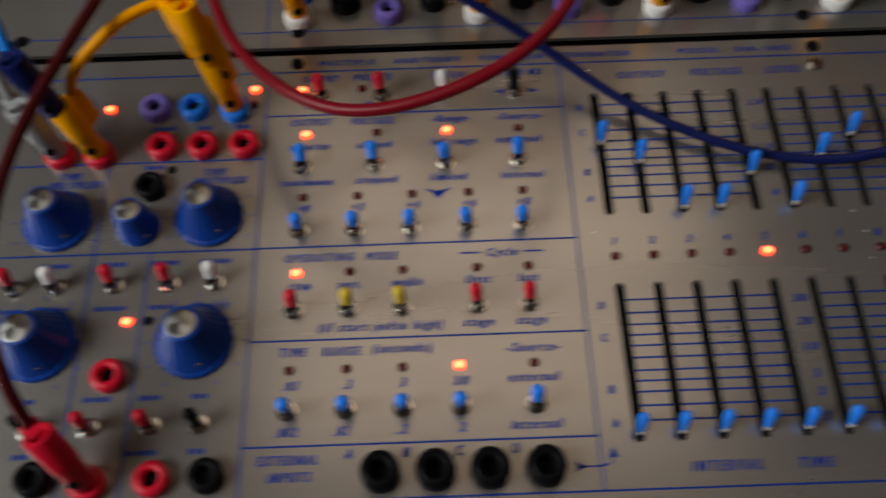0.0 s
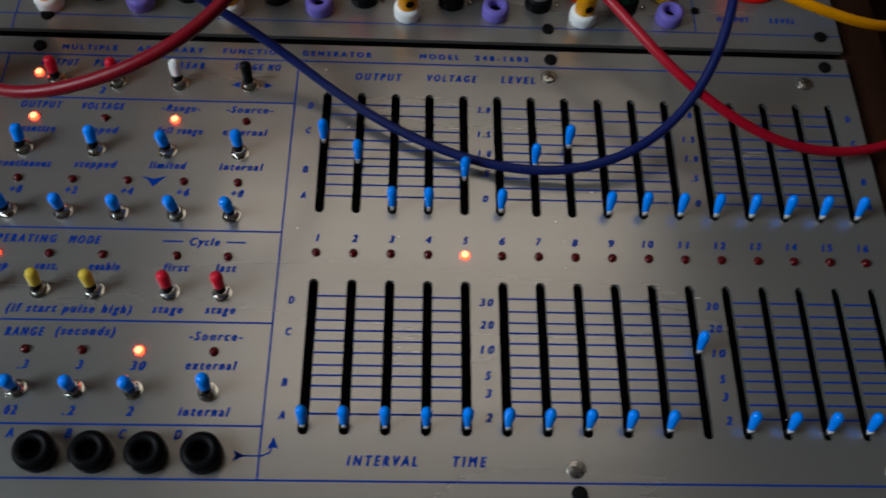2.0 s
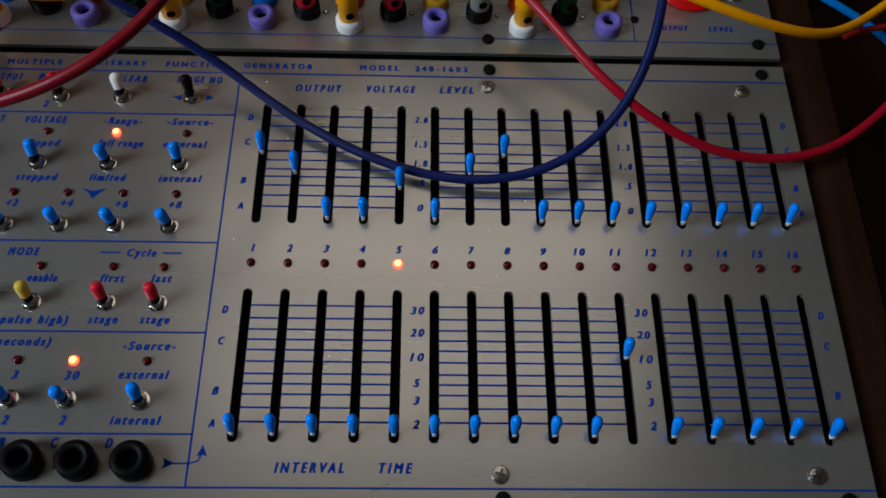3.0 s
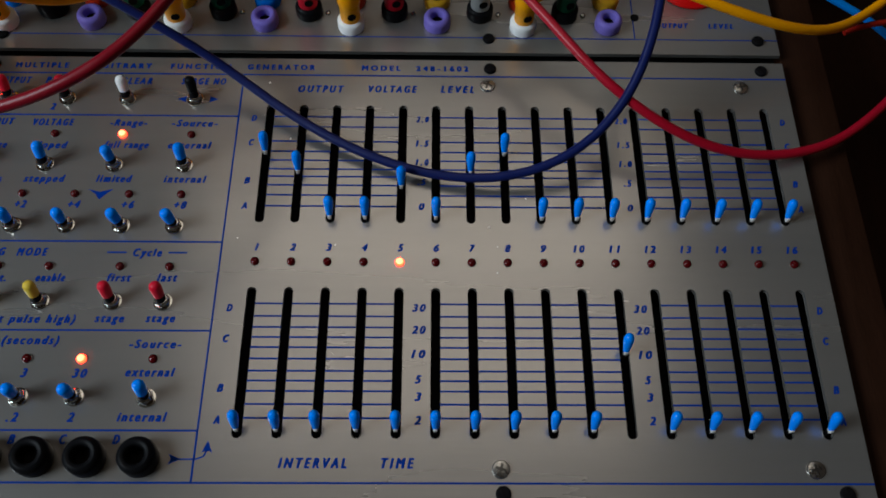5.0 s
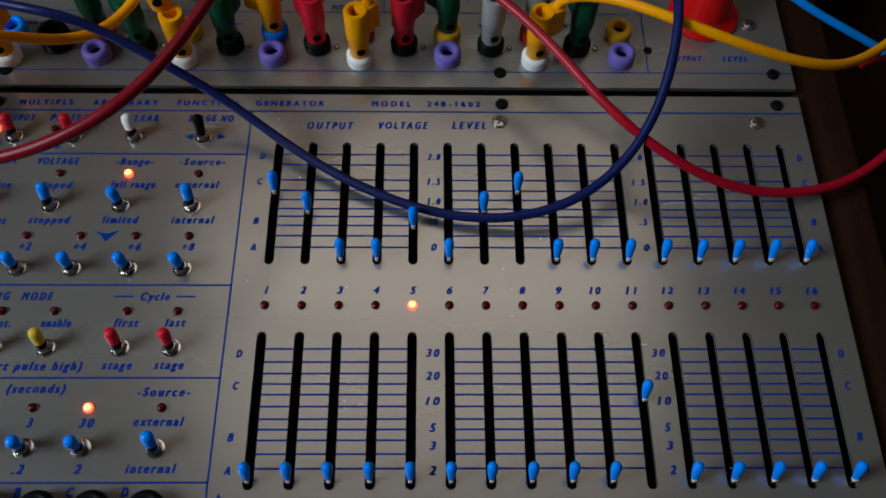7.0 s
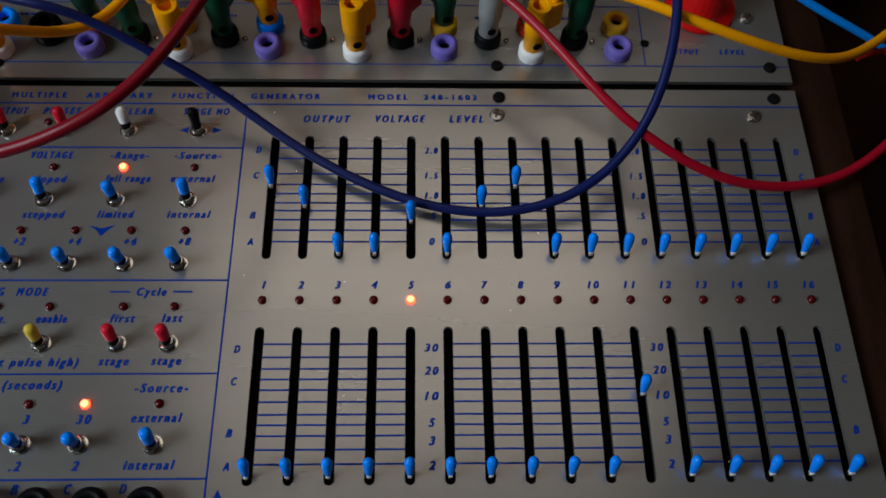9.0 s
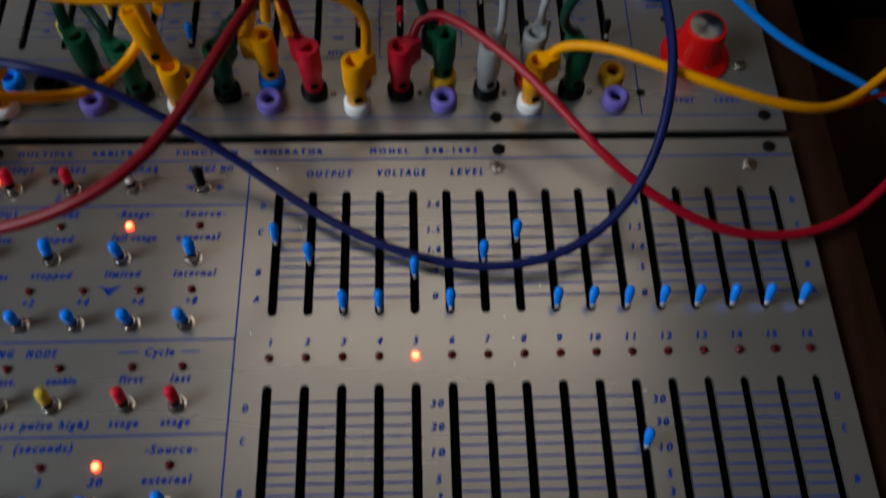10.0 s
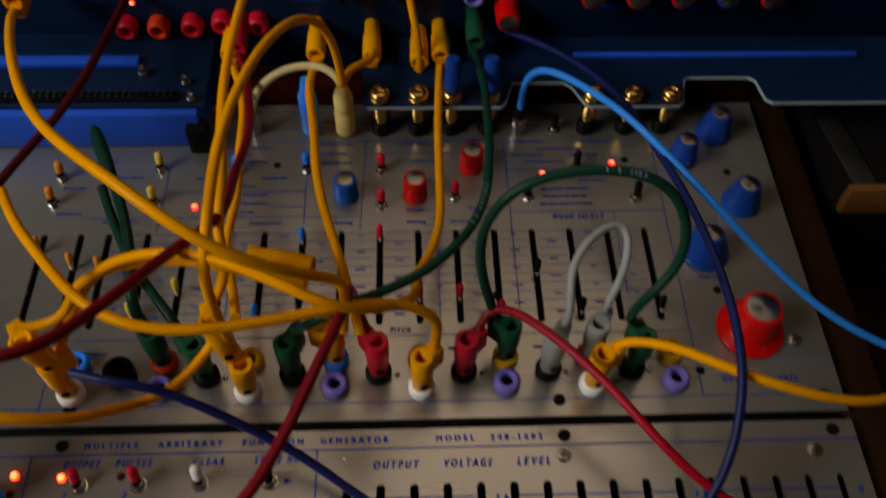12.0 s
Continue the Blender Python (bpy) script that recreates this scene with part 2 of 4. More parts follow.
def stroke(parent, x0, y0, x1, y1, w=0.5, name="printed_line", z=0.05):
    bm = bmesh.new()
    d = Vector((x1 - x0, y1 - y0, 0))
    ang = math.atan2(d.y, d.x)
    box(bm, 0, d.length, -w / 2, w / 2, 0, 0.04, Matrix.Translation((x0, y0, z)) @ Matrix.Rotation(ang, 4, "Z"))
    return part(name, bm, INK, parent)


# ---- shared pieces ----
def hex_nut_mesh():
    bm = bmesh.new()
    lathe(bm, [(3.1, 0), (3.2, 0.1), (3.2, 0.3), (2.6, 0.4)], 20)
    lathe(bm, [(2.5, 0.4), (2.8, 0.55), (2.8, 1.4), (2.6, 1.65), (2.1, 1.7)], 6)
    return mesh_of("nut", bm, CHROME, 25)


def lever_mesh():
    bm = bmesh.new()
    lathe(bm, [(2.4, 1.8), (2.4, 2.8), (2.1, 3.2), (1.3, 3.3)], 16)
    return mesh_of("toggle_switch", bm, CHROME, 30)


def bat_mesh(name, material):
    """The plastic sleeve on a switch lever, thicker at its tip."""
    bm = bmesh.new()
    lathe(bm, [(1.6, 1.7), (1.85, 1.85), (2.0, 3.7), (2.1, 5.5), (2.0, 6.5), (1.6, 7.35), (0.9, 7.8), (0.2, 7.9)], 14)
    return mesh_of(name, bm, material)


def collar_mesh():
    bm = bmesh.new()
    lathe(bm, [(1.9, -1.0), (1.8, 0.9), (1.55, 2.0), (1.5, 2.3)], 12)
    return mesh_of("lever_collar", bm, BLACK)


NUT, LEVER, COLLAR = hex_nut_mesh(), lever_mesh(), collar_mesh()
BATS = {k: bat_mesh("sleeve", m) for k, m in {"blue": BLUE, "red": RED, "yellow": YELLOW, "white": WHITE, "black": BLACK, "orange": ORANGE}.items()}


def toggle(parent, x, y, colour, tilt=(-30, 0), scale=1.0):
    """A toggle switch: bushing with nut, and a sleeved lever that leans up (first angle) and sideways."""
    sw = part("toggle_switch", LEVER, None, parent, f"nickel toggle switch with a {colour} sleeve", at_mm(x, y) @ Matrix.Scale(scale, 4))
    part("nut", NUT, None, sw, "", pose(0, 0, 0, 0, 0, (x * 7.3 + y * 3.1) % 60))
    lean = Matrix.Translation((0, 0, 3.0 * MM)) @ Euler((radians(tilt[0]), radians(tilt[1]), 0)).to_matrix().to_4x4()
    part("lever_collar", COLLAR, None, sw, "", lean)
    part("sleeve", BATS[colour], None, sw, "", lean)
    return sw


def led_mesh(name, material):
    bm = bmesh.new()
    lathe(bm, [(1.55, -0.5), (1.55, 0.4), (1.45, 0.8), (1.1, 1.2), (0.6, 1.42), (0.1, 1.5)], 14)
    return mesh_of(name, bm, material)


LED_A, LED_B, LED_R = led_mesh("indicator_lamp", LED_OFF), led_mesh("indicator_lamp", LED_ON), led_mesh("indicator_lamp", RED_ON)


bmh = bmesh.new()
lathe(bmh, [(1.27, 1.0), (1.12, 1.24), (0.62, 1.46), (0.1, 1.55)], 12)
CORE = mesh_of("glowing_core", bmh, LED_CORE)
CORE_R = CORE.copy()
CORE_R.materials[0] = RED_CORE


def led(parent, x, y, lit=False, hue="orange"):
    lens = LED_A if not lit else LED_B if hue == "orange" else LED_R
    ob = part("indicator_lamp", lens, None, parent, f"glowing {'orange' if hue == 'orange' else 'red'} indicator lamp" if lit else "unlit dark red indicator lamp", at_mm(x, y))
    if lit:
        part("glowing_core", CORE if hue == "orange" else CORE_R, None, ob)
    return ob


def jack_mesh(name, material, r=5.4, h=7.5):
    bm = bmesh.new()
    lathe(bm, [(r - 0.1, 0), (r, 0.5), (r, h - 2.2), (r - 0.25, h - 1.2), (r - 0.8, h - 0.4), (r - 1.5, h), (3.3, h - 0.1), (2.8, h - 0.5), (2.55, h - 1.1), (2.5, h - 6.5), (0.1, h - 6.5)], 22, cap_bottom=False)
    return mesh_of(name, bm, material)


JACKS = {k: jack_mesh("banana_jack", m) for k, m in {"black": BLACK, "red": RED, "blue": BLUE, "white": WHITE, "violet": PURPLE, "yellow": YELLOW, "orange": ORANGE, "green": GREEN, "vermilion": VERMILION, "lemon": LEMON}.items()}
# near-black disc that paints the shade down in a socket
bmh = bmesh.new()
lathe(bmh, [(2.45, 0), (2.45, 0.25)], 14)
SOCKET_SHADE = mesh_of("socket_shade", bmh, INSIDE)


def jack(parent, x, y, colour, scale=1.0, tall=1.0):
    j = part("banana_jack", JACKS[colour], None, parent, f"{colour} plastic banana jack", at_mm(x, y) @ Matrix.Diagonal((scale, scale, scale * tall, 1)))
    part("socket_shade", SOCKET_SHADE, None, j, "", at_mm(0, 0, 2.0))
    return j


def fader_cap_mesh(name, material):
    bm = bmesh.new()
    lathe(bm, [(0.8, 0.0), (1.05, 0.2), (1.35, 2.2), (1.68, 4.6), (1.75, 6.2), (1.6, 7.2), (1.15, 8.0), (0.6, 8.35), (0.1, 8.45)], 16)
    return mesh_of(name, bm, material)


CAPS = {k: fader_cap_mesh("cap", m) for k, m in {"blue": BLUE, "red": RED, "orange": ORANGE, "yellow": YELLOW, "black": BLACK}.items()}
bms = bmesh.new()
box(bms, -0.6, 0.6, -0.9, 0.7, 1.1, 3.4, bevel=0.15)
STEM = mesh_of("fader", bms, STEM_METAL)
bms = bmesh.new()
box(bms, -0.5, 0.5, -0.7, 0.6, -7.4, 1.0)
ROD = mesh_of("fader_rod", bms, BLACK)


def fader(parent, x, y, colour="blue", scale=1.0):
    f = part("fader", STEM, None, parent, f"fader stem with a {colour} cap", at_mm(x, y) @ Matrix.Scale(scale, 4))
    part("fader_rod", ROD, None, f, "black slider rod")
    part("cap", CAPS[colour], None, f, "", at_mm(0, 0.2, 2.5, -20, 0, 0))
    return f


def screw_mesh(name, material, r=2.9):
    bm = bmesh.new()
    lathe(bm, [(r, 0), (r, 0.45), (r * 0.88, 0.95), (r * 0.5, 1.15), (r * 0.1, 1.2)], 18)
    return mesh_of(name, bm, material)


# dark bars level with the screw head, their colour standing for a shaded recess
def cross_mesh(material):
    bm = bmesh.new()
    box(bm, -1.75, 1.75, -0.4, 0.4, 0.9, 1.26)
    box(bm, -0.4, 0.4, -1.75, 1.75, 0.91, 1.27)
    return mesh_of("recess_shade_cross", bm, material)


SCREW_BRIGHT, SCREW_BLACK, CROSS = screw_mesh("screw", SCREW_STEEL), screw_mesh("screw", BLACK, 2.5), cross_mesh(RECESS)
CROSS_BLACK = cross_mesh(INSIDE)


def screw(parent, x, y, black=False, turn=20):
    s = part("screw", SCREW_BLACK if black else SCREW_BRIGHT, None, parent, "black panel screw" if black else "bright cross-head screw", at_mm(x, y, 0, 0, 0, turn))
    part("recess_shade_cross", CROSS_BLACK if black else CROSS, None, s)
    return s


def knob(parent, x, y, material, colour, skirt, waist, top, h, turn=0, flange=0.0):
    bm = bmesh.new()
    prof = [(skirt, 0.4), (skirt, 1.5), (skirt * 0.97, 1.9)]
    if flange:
        prof += [(flange + 1.2, 3.0), (flange, 4.2), (waist, h * 0.4)]
    elif skirt - waist > 1.5:
        prof += [(waist + (skirt - waist) * 0.72, h * 0.14), (waist + (skirt - waist) * 0.42, h * 0.28), (waist, h * 0.5)]
    prof += [((waist + top) / 2, h * 0.72), (top, h * 0.92), (top * 0.97, h - 0.3), (top * 0.88, h)]
    if flange:
        lathe(bm, prof[:5], 60)
        prof = prof[4:]
    lathe(bm, prof, 96, lobes=24, depth=0.018 if skirt > 11.5 and not flange else 0.007)
    k = part("knob", mesh_of("knob", bm, material), None, parent, f"{colour} plastic knob with a spun metal cap", at_mm(x, y, 0, 0, 0, turn))
    bm = bmesh.new()
    lathe(bm, [(top * 0.80, h - 0.05), (top * 0.80, h + 0.25), (top * 0.72, h + 0.4), (0.2, h + 0.32)], 28)
    part("metal_cap", bm, SPUN, k)
    bm = bmesh.new()
    lathe(bm, [(0.8, 0), (0.8, 0.4)], 8, m=Matrix.Translation((0, -(waist + skirt) / 2 * 0.93, h * 0.3)) @ Matrix.Rotation(radians(75), 4, "X"))
    part("set_screw", bm, CHROME, k)
    return k


def arrow(parent, pts, name="printed_arrow"):
    bm = bmesh.new()
    top = [bm.verts.new((x, y, 0.09)) for x, y in pts]
    bm.faces.new(top)
    return part(name, bm, INK, parent)


# ---- the room ----
def slab(name, label, x0, x1, y0, y1, z0, z1, material):
    bm = bmesh.new()
    box(bm, x0 * 1000, x1 * 1000, y0 * 1000, y1 * 1000, z0 * 1000, z1 * 1000)
    return tagged(new(name, mesh_of(name, bm, material)), label, name.split("_")[0], kind="structure")


slab("floor", "brown wooden floor under the table", -1.55, 1.8, -1.6, 1.8, -0.85, -0.80, FLOORWOOD)
# unseen ceiling, left open where the added overhead lamp hangs
bm = bmesh.new()
for x0, x1, y0, y1 in [(-1.55, -0.6, -1.6, 1.8), (0.74, 1.8, -1.6, 1.8), (-0.6, 0.74, -1.6, 0.42), (-0.6, 0.74, 1.32, 1.8)]:
    box(bm, x0 * 1000, x1 * 1000, y0 * 1000, y1 * 1000, 2000, 2050)
tagged(new("ceiling", mesh_of("ceiling", bm, PLASTER)), "dull warm plaster ceiling with an opening for the added overhead lamp", "ceiling", kind="structure")
slab("wall_north", "dull warm plaster wall of the dim room", -1.55, 1.8, 1.8, 1.9, -0.8, 2.0, PLASTER)
slab("wall_south", "dull warm plaster wall of the dim room", -1.55, 1.8, -1.7, -1.6, -0.8, 2.0, PLASTER)
slab("wall_east", "dull warm plaster wall of the dim room", 1.8, 1.9, -1.6, 1.8, -0.8, 2.0, PLASTER)
bm = bmesh.new()
for y0, y1, z0, z1 in [(-1.6, -0.95, -0.8, 2.0), (0.1, 1.8, -0.8, 2.0), (-0.95, 0.1, -0.8, 0.7), (-0.95, 0.1, 1.6, 2.0)]:
    box(bm, -1550, -1460, y0 * 1000, y1 * 1000, z0 * 1000, z1 * 1000)
tagged(new("wall_west", mesh_of("wall_west", bm, PLASTER)), "dull warm plaster wall with a window opening", "wall", kind="structure")
win = tagged(root("window_1", "white painted window that lets in cool daylight", "window"), kind="structure")
for y0, y1, z0, z1 in [(-950, -905, 700, 1600), (55, 100, 700, 1600), (-905, 55, 700, 745), (-905, 55, 1555, 1600)]:
    bm = bmesh.new()
    box(bm, -1535, -1475, y0, y1, z0, z1, bevel=4)
    part("window_frame", bm, FRAME_PAINT, win)
# ---- table and cabinet ----
table = root("table", "dark wooden table under the synthesizer cabinet", "table", 0, 0, -62)
bm = bmesh.new()
box(bm, -740, 800, -420, 760, -30, 0, bevel=3)
part("tabletop", bm, WALNUT, table)
for x in (-690, 740):
    for y in (-370, 700):
        bm = bmesh.new()
        box(bm, x - 30, x + 30, y - 30, y + 30, -738, -30, bevel=3)
        part("leg", bm, WALNUT, table)

case = root("synthesizer_cabinet", "dark walnut cabinet that holds the metal modules", "cabinet", 0, 0, -62)
for nm, b in {"side_cheek": (203.4, 222, -98, 330, 0, 58), "end_cheek": (-250, -231, -98, 330, 0, 58), "front_board": (-231, 203.2, -98, -84.5, 0, 58), "bottom_board": (-231, 203.2, -84, 300, 0, 8)}.items():
    bm = bmesh.new()
    box(bm, *b, bevel=1.2)
    part(nm, bm, WALNUT if nm != "bottom_board" else INSIDE, case)
for y in (82, 262):
    bm = bmesh.new()
    box(bm, -231, 203, y, y + 17, 40, 54, bevel=0.5)
    part("mounting_rail", bm, RAIL, case, "black painted mounting rail")
bm = bmesh.new()
box(bm, -231, 203, -84, -72, 40, 58.3, bevel=0.5)
part("mounting_rail", bm, RAIL, case)

bm = bmesh.new()
box(bm, -72, 203, 270, 278, 8, 70, bevel=0.8)
part("back_board", bm, MAROON, case, "dark maroon wooden back board")

# ---- lower module ----
P = 12.7
low = root("sequencer_module", "satin aluminium function generator module with blue lettering", "synthesizer module")
holes = [slot_loop(P * k, 15.6, 67.0, 3.3) for k in range(16)] + [slot_loop(P * k, -62.4, -9.7, 3.3) for k in range(16)]
bm = plate(rect(-230, 202, -83.6, 89.2), holes, -1.8, 0.0)
part("faceplate", bm, ALU, low, "satin aluminium faceplate with fader slots")
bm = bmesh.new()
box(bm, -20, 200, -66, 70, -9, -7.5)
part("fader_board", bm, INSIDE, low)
upper_set = [44.4, 36.1, 17.3, 17.3, 30.0, 17.3, 36.2, 44.5] + [17.3] * 8
lower_set = [-59.7] * 10 + [-33.6] + [-59.7] * 5
for k in range(16):
    fader(low, P * k, upper_set[k])
    fader(low, P * k, lower_set[k])
    led(low, P * k, 0, lit=(k == 4))
for x, y in [(83.6, 76.7), (183.3, 76.7), (84.2, -72.1), (184, -72.1)]:
    screw(low, x, y, turn=(x * 3) % 90)
for x in (-217, -110, 84.8, 192.8):
    screw(low, x, 85.0, True)
    screw(low, x, -79.6, True)
# printed rules
for x0, y0, x1, y1 in [(-230, 81.2, 202, 81.2), (-230, -76.4, 202, -76.4), (-11.9, 81.2, -12.6, -76.4), (-120.5, 81.2, -121.0, -76.4),
                       (-120.7, 61.4, -12, 61.4), (-120.7, 7.5, -12.2, 7.5), (-121, -26, -12.4, -26), (-121, -60, -12.5, -60),
                       (-230, 43.3, -120.8, 43.3), (-230, 7.4, -121, 7.4), (-175.3, 43, -175.6, -76), (-156.4, 7.4, -156.6, -76),
                       (-52, 3.2, -45.2, 3.2), (-30.6, 3.2, -24, 3.2)]:
    stroke(low, x0, y0, x1, y1, 0.62)
for row in ([61.5, 56.9, 50.3, 45.8, 41.9, 38.1, 34.9, 31.2, 27.0, 22.4], [-15.9, -20.5, -24.5, -28.1, -31.7, -35.7, -39.9, -43.3, -46.8, -51.2, -55.8]):
    for y in row:
        for k in range(15):
            if k in (4, 10):
                continue
            stroke(low, P * k + 1.6, y, P * (k + 1) - 1.6, y, 0.62)
# switches of the lower module
row1 = [(-100.2, "red"), (-78.3, "red"), (-55.3, "white"), (-29.3, "black")]
for x, c in row1:
    toggle(low, x, 69.0, c, (-24, -6))
led(low, -107.5, 72.4, True)
led(low, -85.5, 72.4)
for x, lit, t in [(-106.3, True, (-23, 2)), (-80.9, False, (-24, -3)), (-55.6, True, (-6, -5)), (-29.8, False, (-21, -4))]:
    toggle(low, x, 39.2, "blue", t)
    led(low, x + 0.9, 52.7, lit)
for x in (-106.4, -87.5, -68.5, -48.9, -30.0):
    toggle(low, x, 13.7, "blue", (-2, 0 if x < -60 else -7))
    led(low, x + 0.8, 26.7)
for x, c, lit in [(-107.0, "red", True), (-89.3, "yellow", False), (-71.6, "yellow", False), (-47.0, "red", False), (-29.8, "red", False)]:
    toggle(low, x, -15.6, c, (-18, 2 if x < -80 else -6))
    led(low, x + 0.4, -2.3, lit)
for k, x in enumerate((-107.6, -89.6, -71.8, -53.8)):
    toggle(low, x, -49.2, "blue", (0, 2 if x < -60 else -1))
    led(low, x + 0.1, -36.1, k == 3)
toggle(low, -30.4, -49.4, "blue", (-15, -2))
led(low, -30.1, -36.1)
for x in (-78.6, -62.2, -45.9, -29.3):
    jack(low, x, -69.0, "black", 1.13, 0.8)
# lettering of the lower module
for s, x, y, w in [("OUTPUT", -103.8, 58.2, 14.5), ("VOLTAGE", -81.5, 58.0, 15.0), ("-Range-", -53.2, 58.0, 13.8), ("-Source-", -28.2, 58.0, 17.0),
                   ("quantize", -104.0, 47.5, 14.0), ("sloped", -80.8, 47.5, 12.5), ("full range", -52.4, 47.8, 16.0), ("external", -28.9, 47.8, 15.8),
                   ("continuous", -104.5, 32.7, 18.0), ("stepped", -80.0, 32.9, 14.6), ("limited", -54.6, 33.0, 12.7), ("internal", -28.7, 33.0, 15.2),
                   ("+0", -105.3, 22.3, 3.8), ("+2", -86.4, 22.4, 3.8), ("+4", -67.2, 22.4, 4.1), ("+6", -47.9, 22.4, 4.2), ("+8", -29.0, 22.4, 4.2),
                   ("Cycle", -37.8, 3.2, 9.8), ("stop", -105.4, -7.0, 7.2), ("sust.", -88.9, -7.0, 7.4), ("enable", -69.8, -6.9, 9.8), ("first", -46.2, -6.8, 8.0), ("last", -29.6, -6.7, 6.7)]:
    lettering(s, x, y, w, 2.7, low)
for s, x, y, w in [("(if start pulse high)", -78.5, -22.2, 40.0), ("stage", -46.9, -21.9, 9.6), ("stage", -29.8, -21.8, 9.6), ("(seconds)", -71.8, -29.9, 18.6), ("-Source-", -30.1, -30.8, 17.0),
                   (".03", -107.0, -41.0, 4.9), (".3", -89.2, -41.1, 2.9), ("3", -71.6, -41.0, 1.8), ("30", -53.4, -41.1, 4.5), ("external", -30.4, -40.9, 15.8),
                   (".002", -107.6, -55.7, 7.0), (".02", -90.6, -55.8, 5.0), (".2", -72.2, -55.8, 3.4), ("2", -53.6, -55.8, 2.0), ("internal", -30.8, -55.9, 15.6),
                   ("A", -88.5, -62.9, 1.9), ("B", -70.9, -62.9, 1.9), ("C", -54.6, -62.9, 1.9), ("D", -37.8, -62.9, 1.9), ("OPERATING", -99.0, 3.3, 22.8), ("MODE", -78.1, 3.2, 10.4),
                   ("TIME", -106.4, -30.0, 8.4), ("RANGE", -91.0, -30.1, 12.0), ("EXTERNAL", -106.8, -64.2, 18.0), ("INPUTS", -106.0, -69.3, 13.0),
                   ("OUTPUT", -100.9, 77.6, 13.6), ("PULSES", -81.4, 77.7, 13.6), ("CLEAR", -53.2, 77.6, 11.6), ("STAGE NO", -27.2, 77.7, 17.0), ("1", -105.1, 65.4, 1.2), ("2", -83.2, 65.2, 1.8)]:
    lettering(s, x, y, w, 2.7, low)
for s, x, w in [("MULTIPLE", -91.2, 20.3), ("ARBITRARY", -61.0, 24.6), ("FUNCTION", -29.2, 23.2), ("GENERATOR", 2.4, 26.2), ("MODEL", 41.8, 15.0), ("248-1602", 65.9, 20.4)]:
    lettering(s, x, 84.9, w, 2.2, low, slant=0.0)
for s, x, y, w in [("OUTPUT", 18.7, 74.6, 17.4), ("VOLTAGE", 46.6, 74.8, 18.6), ("LEVEL", 71.8, 74.9, 12.8), ("INTERVAL", 24.8, -70.2, 21.2), ("TIME", 51.7, -70.2, 10.2)]:
    lettering(s, x, y, w, 2.9, low)
for k in range(16):
    lettering(str(k + 1), P * k + 0.2, 5.7, 1.0 if k == 0 else 1.8 if k < 9 else 3.8, 2.5, low)
for col in (0, 1):
    x = -6.0 if col == 0 else 197.0
    for s, yu, yl in zip("DCBA", (60.6, 49.6, 33.0, 22.4), (-17.6, -28.7, -45.8, -56.4)):
        lettering(s, x, yu, 1.7, 2.4, low)
        lettering(s, x - 0.9, yl, 1.7, 2.4, low)
for x in (58.3, 134.5):
    for s, y in zip(("2.0", "1.5", "1.0", ".5", "0"), (60.6, 49.7, 41.3, 32.9, 22.5)):
        lettering(s, x, y, {3: 4.6, 2: 2.8, 1: 1.8}[len(s)], 2.4, low)
    for s, y in zip(("30", "20", "10", "5", "3", "2"), (-17.3, -25.3, -33.9, -42.7, -48.6, -56.4)):
        lettering(s, x - 0.5, y, {2: 4.4, 1: 1.9}[len(s)], 2.5, low)
# printed arrows
arrow(low, [(-36.2, 69.2), (-33.0, 70.6), (-33.0, 67.8)])
arrow(low, [(-20.6, 69.2), (-23.8, 67.8), (-23.8, 70.6)])
arrow(low, [(-63.4, 28.8), (-58.8, 27.6), (-54.0, 28.9), (-56.2, 27.0), (-58.6, 24.4), (-60.6, 27.0)])
arrow(low, [(-20.6, -67.4), (-16.8, -69.1), (-20.6, -70.8), (-19.8, -69.1)])
arrow(low, [(-8.7, -63.2), (-10.4, -67.0), (-8.7, -66.3), (-7.0, -67.0)])
stroke(low, -19.6, -69.1, -12.0, -69.1, 0.5)
stroke(low, -12.0, -69.1, -9.6, -68.2, 0.5)
stroke(low, -9.6, -68.2, -8.7, -66.0, 0.5)

# left section of the lower module
for x, y, c in [(-127.2, 48.6, "red"), (-142.0, 48.8, "red"), (-156.5, 49.0, "red"), (-178.6, 46.4, "red"), (-192.7, 46.7, "red"), (-131.8, 64.3, "blue"), (-146.7, 65.6, "blue"),
                (-160.8, 65.9, "violet"), (-159.0, 32.4, "black"), (-163.9, -36.1, "red"), (-146.4, -68.6, "red"), (-130.6, -68.2, "black"), (-182.1, -67.6, "black"), (-165.5, -69.3, "red"),
                (-192.7, 65.9, "blue"), (-207.0, 65.9, "violet")]:
    jack(low, x, y, c, tall=0.58)
for x, y, lit in [(-125.1, 73.6, True), (-125.0, 66.7, False), (-178.0, 66.8, True), (-161.0, -17.5, True)]:
    led(low, x, y, lit)
for x, c in [(-200.4, "red"), (-186.7, "white"), (-167.3, "red"), (-148.8, "red"), (-133.8, "white")]:
    toggle(low, x, -4.6, c, (-20, 0))
for x, c in [(-187.0, "black"), (-168.6, "red"), (-149.7, "red"), (-134.8, "black")]:
    toggle(low, x, -52.2, c, (-10, -3))
knob(low, -137.5, 20.5, KNOB_BLUE, "royal blue", 11.7, 7.8, 5.4, 15.8, 30)
knob(low, -189.5, 20.5, KNOB_BLUE, "royal blue", 11.7, 7.8, 5.4, 15.8, 30)
knob(low, -161.4, 17.2, KNOB_BLUE, "royal blue", 7.4, 6.4, 4.9, 12.8, 40)
knob(low, -138.3, -25.0, KNOB_BLUE, "royal blue", 12.6, 8.6, 5.9, 16.0, 20)
